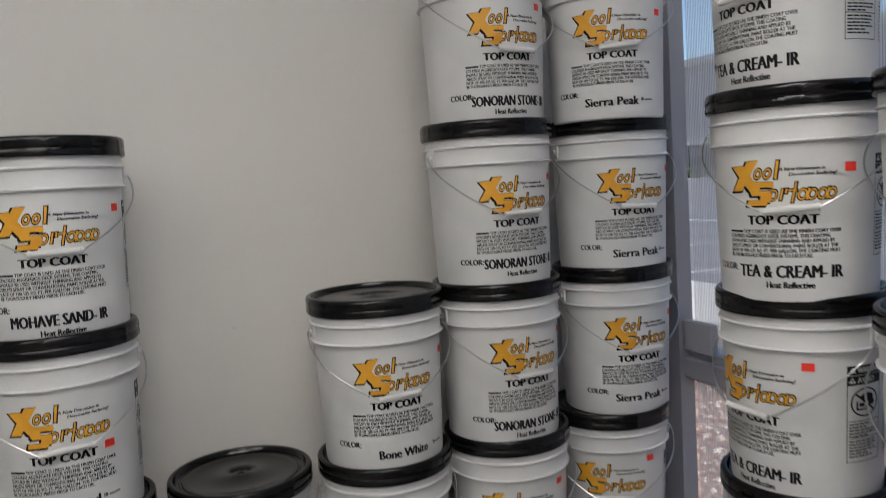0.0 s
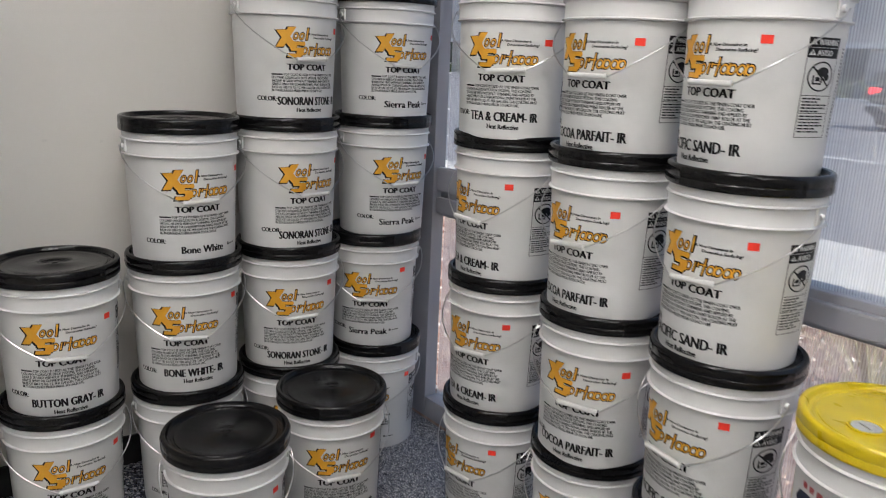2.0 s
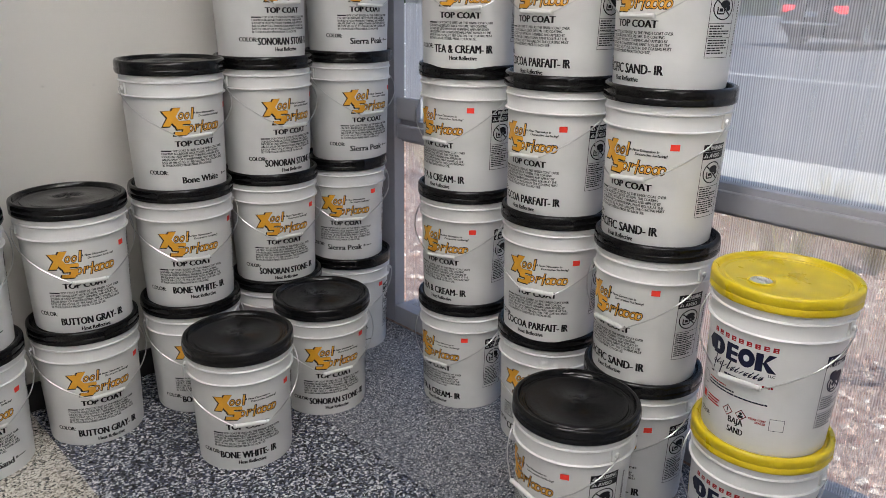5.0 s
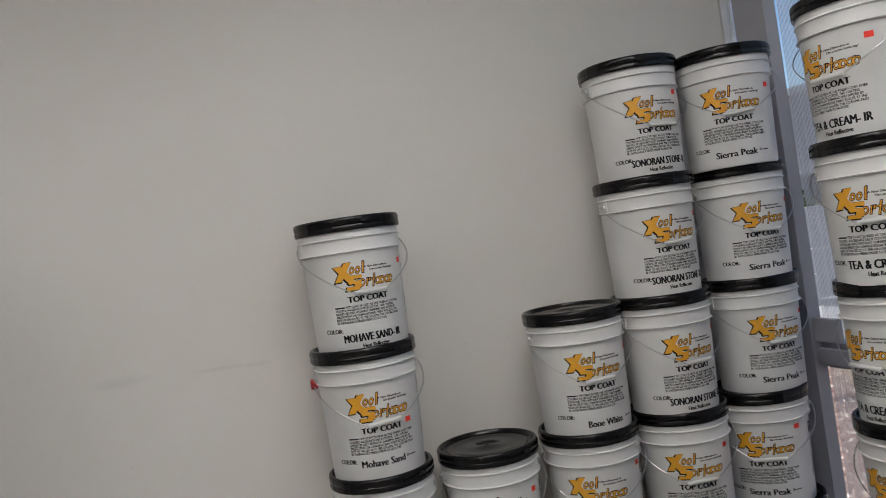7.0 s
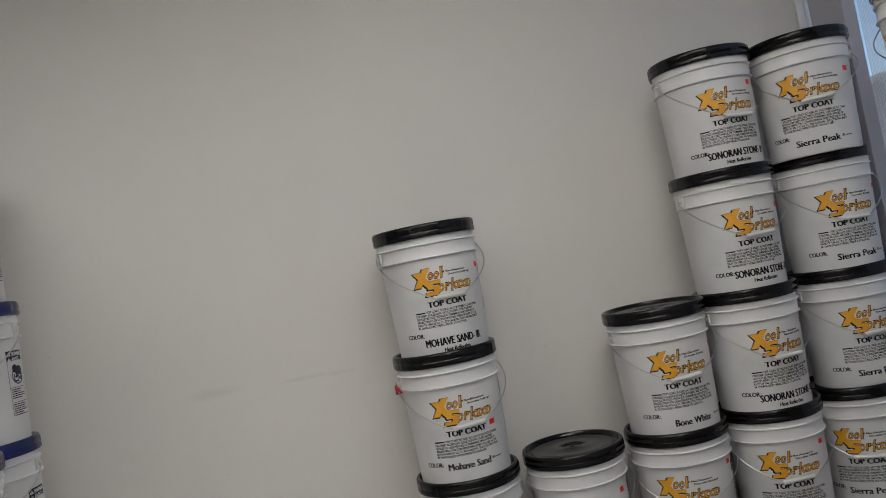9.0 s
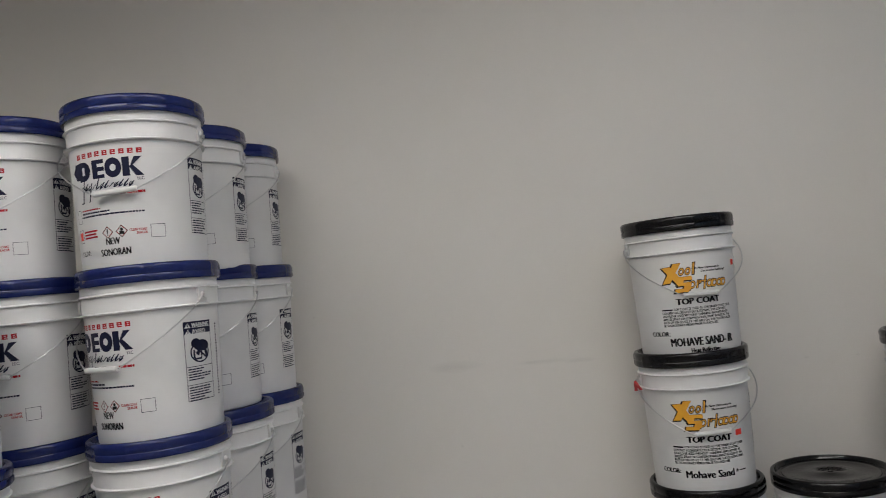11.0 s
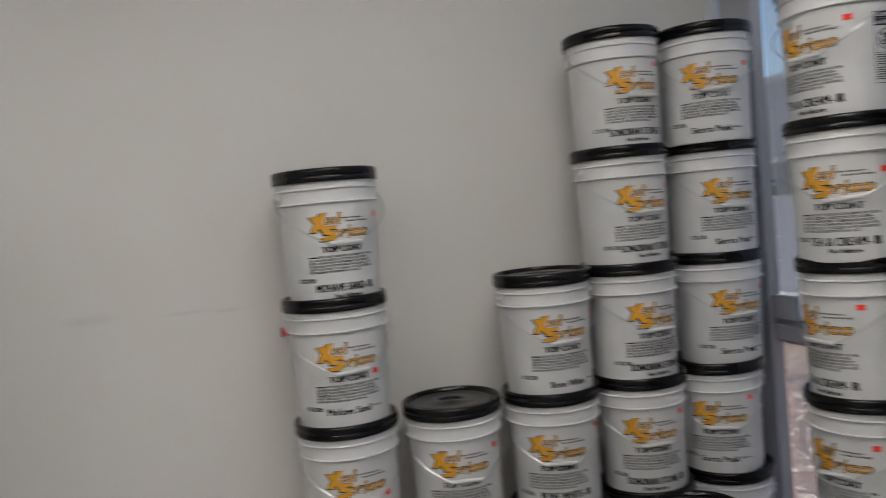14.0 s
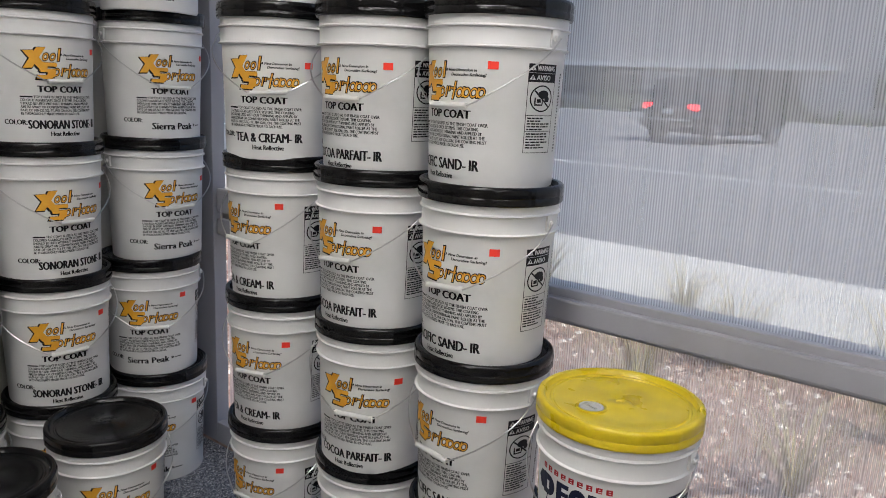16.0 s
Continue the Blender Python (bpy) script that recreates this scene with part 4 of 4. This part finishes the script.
outdoors("kerb", boxes((44.0, -60, OUT - 0.1, 44.6, 90, OUT + 0.13), bevel=0.02), CONCRETE, "pale concrete kerb across the lot", "structure", "kerb")


def grass_tuft(x, y, s, seed):
    rnd = random.Random(seed)
    bm = bmesh.new()
    for i in range(70):
        a, reach, h = rnd.uniform(0, 6.283), s * rnd.uniform(0.4, 1.2), s * rnd.uniform(0.6, 1.25)
        ca, sa, w = math.cos(a), math.sin(a), 0.004
        prev = None
        for j in range(6):
            t = j / 5
            c = Vector((ca * reach * t, sa * reach * t, h * (1.9 * t - 1.35 * t * t)))
            side = Vector((-sa, ca, 0)) * w * (1 - 0.85 * t)
            cur = bm.verts.new(c - side), bm.verts.new(c + side)
            if prev:
                bm.faces.new((prev[0], prev[1], cur[1], cur[0]))
            prev = cur
    ob = part("grass_tuft", bm, LEAF, None, "", False, ROOM @ pose(x, y, OUT + 0.02))
    tagged(ob, "arching tuft of dry ornamental grass in the gravel", "grass", "grass tufts")


for i, (gx, gy, gs) in enumerate(((1.5, 0.6, 0.55), (2.3, -0.2, 0.5), (1.7, -1.1, 0.6), (2.6, -2.0, 0.55), (2.0, 1.7, 0.5), (2.7, 0.9, 0.45), (1.9, -2.8, 0.5), (2.9, 2.6, 0.5),
                                  (2.4, -1.3, 0.55), (3.0, -0.8, 0.5), (1.2, -1.9, 0.45), (2.9, -2.7, 0.5), (1.1, -0.3, 0.4), (2.0, -2.1, 0.45), (3.0, 0.2, 0.5))):
    grass_tuft(gx, gy, gs, i)


def pebbles():
    """Loose gravel on the planting strip."""
    rnd = random.Random(21)
    vs, fs = [], []
    shape = ((1, 0, 0), (0, 1, 0), (-1, 0, 0), (0, -1, 0), (0, 0, 1), (0, 0, -1))
    faces = ((0, 1, 4), (1, 2, 4), (2, 3, 4), (3, 0, 4), (1, 0, 5), (2, 1, 5), (3, 2, 5), (0, 3, 5))
    for i in range(9000):
        x, y, r = rnd.uniform(0.25, 3.25), rnd.uniform(-4.0, 4.0), rnd.uniform(0.010, 0.028)
        a, n = rnd.uniform(0, 6.28), len(vs)
        for p in shape:
            k = r * rnd.uniform(0.75, 1.2)
            vs.append((x + k * (p[0] * math.cos(a) - p[1] * math.sin(a)), y + k * (p[0] * math.sin(a) + p[1] * math.cos(a)), OUT + 0.022 + k * 0.6 * p[2]))
        fs += [tuple(n + q for q in f) for f in faces]
    me = bpy.data.meshes.new("pebbles")
    me.from_pydata(vs, [], fs)
    m = material("pebble_stone", (0.45, 0.33, 0.28), 0.85)
    isl = add_node(m, "ShaderNodeNewGeometry").outputs["Random Per Island"]
    wire(m, ramp(m, isl, [(0.0, (0.22, 0.12, 0.10)), (0.4, (0.42, 0.27, 0.22)), (0.75, (0.60, 0.47, 0.40)), (1.0, (0.78, 0.72, 0.66))]), m.node_tree.nodes["Principled BSDF"].inputs["Base Color"])
    me.materials.append(m)
    tagged(part("pebbles", me, None, None, "", False, ROOM), "loose pink and grey gravel under the window", "gravel", "", "stuff")


pebbles()


def hedge():
    rnd = random.Random(8)
    bm = bmesh.new()
    for i in range(2600):
        x, y = rnd.uniform(45, 47.3), rnd.uniform(-50, 80)
        z = OUT + rnd.uniform(0.0, 1.0) * (0.9 + 0.5 * math.sin(y * 0.7) + 0.3 * math.sin(y * 2.1))
        s = rnd.uniform(0.15, 0.4)
        m = Matrix.Translation((x, y, z)) @ Euler((rnd.uniform(0, 6), rnd.uniform(0, 6), rnd.uniform(0, 6))).to_matrix().to_4x4()
        vs = [bm.verts.new(m @ Vector(v)) for v in ((-s, -s * 0.5, 0), (s, -s * 0.5, 0.1 * s), (s * 0.7, s * 0.6, -0.1 * s), (-s * 0.6, s * 0.5, 0.1))]
        bm.faces.new(vs)
    outdoors("hedge", bm, HEDGE, "low dark green hedge beyond the parking lot", "stuff", "hedge")


hedge()


def far_building():
    b = tagged(new("building"), "low beige stucco building across the parking lot", "building")
    b.matrix_basis = ROOM @ pose(48, 12, OUT)
    part("wall", boxes((0, -60, 0, 12, 70, 10.2)), STUCCO, b)
    part("roof", boxes((-0.5, -60.5, 10.2, 12.5, 70.5, 10.9), bevel=0.03), CONCRETE, b)
    part("canopy", boxes((-0.5, -4, 3.05, -0.001, 60, 3.35), bevel=0.02), GRIP, b, "white canopy edge")
    for i in range(12):
        w = part("window", boxes((-0.05, -52 + 10 * i, 1.0, 0.0, -46 + 10 * i, 3.0), bevel=0.01), DARKGLASS, b)
        part("sill", boxes((-0.15, -52.2 + 10 * i, 0.85, -0.001, -45.8 + 10 * i, 0.99), bevel=0.01), CONCRETE, w)


DARKGLASS = material("dark_glass", (0.03, 0.035, 0.04), 0.08)
far_building()


def car():
    thing = tagged(new("car"), "dark grey parked car with red tail lights", "car")
    thing.matrix_basis = ROOM @ pose(22.6, 5.9, OUT - 0.02, 0, 0, 346) @ Matrix.Diagonal((1.1, 1.15, 1.2, 1))
    body_m = vary(material("car_paint", (0.02, 0.021, 0.024)), (0.016, 0.017, 0.02), (0.026, 0.027, 0.03), 2, 50, 0.0, (0.12, 0.2))
    def loft(sections, mat, name, label=""):
        bm = bmesh.new()
        rings = []
        for x, w, z0, z1, r in sections:
            pts = [(-w, z0 + r), (-w * 1.02, (z0 + z1) / 2), (-w + r * 0.6, z1 - r * 0.3), (-w * 0.5, z1), (w * 0.5, z1), (w - r * 0.6, z1 - r * 0.3), (w * 1.02, (z0 + z1) / 2), (w, z0 + r), (w * 0.8, z0), (-w * 0.8, z0)]
            rings.append([bm.verts.new((x, y, z)) for y, z in pts])
        for a, b in zip(rings, rings[1:]):
            for i in range(len(a)):
                bm.faces.new((a[i], a[(i + 1) % len(a)], b[(i + 1) % len(a)], b[i]))
        bm.faces.new(rings[0][::-1])
        bm.faces.new(rings[-1])
        bmesh.ops.recalc_face_normals(bm, faces=bm.faces)
        return part(name, bm, mat, thing, label, True)
    loft([(-2.25, 0.72, 0.42, 0.86, 0.1), (-2.1, 0.86, 0.28, 1.02, 0.12), (-1.2, 0.90, 0.22, 1.06, 0.12), (0.6, 0.90, 0.22, 1.02, 0.12), (1.6, 0.88, 0.24, 0.92, 0.12), (2.15, 0.80, 0.30, 0.76, 0.1), (2.28, 0.62, 0.40, 0.64, 0.08)], body_m, "body")
    loft([(-2.12, 0.76, 1.0, 1.12, 0.05), (-1.9, 0.74, 1.0, 1.54, 0.1), (-0.6, 0.72, 1.0, 1.62, 0.12), (0.3, 0.70, 1.0, 1.56, 0.12), (1.1, 0.72, 0.98, 1.05, 0.03)], DARKGLASS, "cabin", "dark tinted glass")
    tyre_m = material("tyre_rubber", (0.015, 0.015, 0.016), 0.8)
    for sx in (-1.4, 1.4):
        for sy in (-0.84, 0.84):
            bm = revolve(bmesh.new(), [(0.20, -0.11), (0.32, -0.11), (0.345, -0.08), (0.345, 0.08), (0.32, 0.11), (0.20, 0.11)], 24)
            w = part("wheel", bm, tyre_m, thing, "", True, pose(sx, sy, 0.345, 90, 0, 0))
            part("rim", revolve(bmesh.new(), [(0.205, -0.09), (0.19, -0.06), (0.05, -0.08), (0, -0.08)], 20), STEEL, w)
            part("rim", revolve(bmesh.new(), [(0, 0.08), (0.05, 0.08), (0.19, 0.06), (0.205, 0.09)], 20), STEEL, w)
    red = material("tail_light", (0.6, 0.01, 0.01), 0.2)
    red.node_tree.nodes["Principled BSDF"].inputs["Emission Color"].default_value = (1, 0.03, 0.04, 1)
    red.node_tree.nodes["Principled BSDF"].inputs["Emission Strength"].default_value = 3.0
    for sy in (-0.68, 0.68):
        part("tail_light", boxes((-2.24, sy - 0.14, 0.80, -2.10, sy + 0.14, 0.95), bevel=0.02), red, thing, "glowing red tail light")
    bumper = part("bumper", boxes((-2.34, -0.80, 0.38, -2.16, 0.80, 0.58), bevel=0.05), body_m, thing)
    part("trim", boxes((-2.36, -0.74, 0.54, -2.28, 0.74, 0.60), bevel=0.01), STEEL, bumper, "bright metal bumper strip")
    part("plate", boxes((-2.275, -0.17, 0.70, -2.20, 0.17, 0.82), bevel=0.008), GRIP, thing, "plain white plate")


car()

# ---- small marks ----
for i, (sx, sz, sw, sh) in enumerate(((-2.186, 1.090, 0.20, 0.045), (-1.90, 1.079, 0.22, 0.020), (-1.79, 1.073, 0.12, 0.022), (-2.640, 1.296, 0.011, 0.010), (-2.190, 0.834, 0.014, 0.011),
                                      (-1.114, 1.017, 0.020, 0.012), (-0.968, 1.012, 0.014, 0.011), (-2.167, 2.047, 0.009, 0.009))):
    scuff(sx, sz, sw, sh, i)
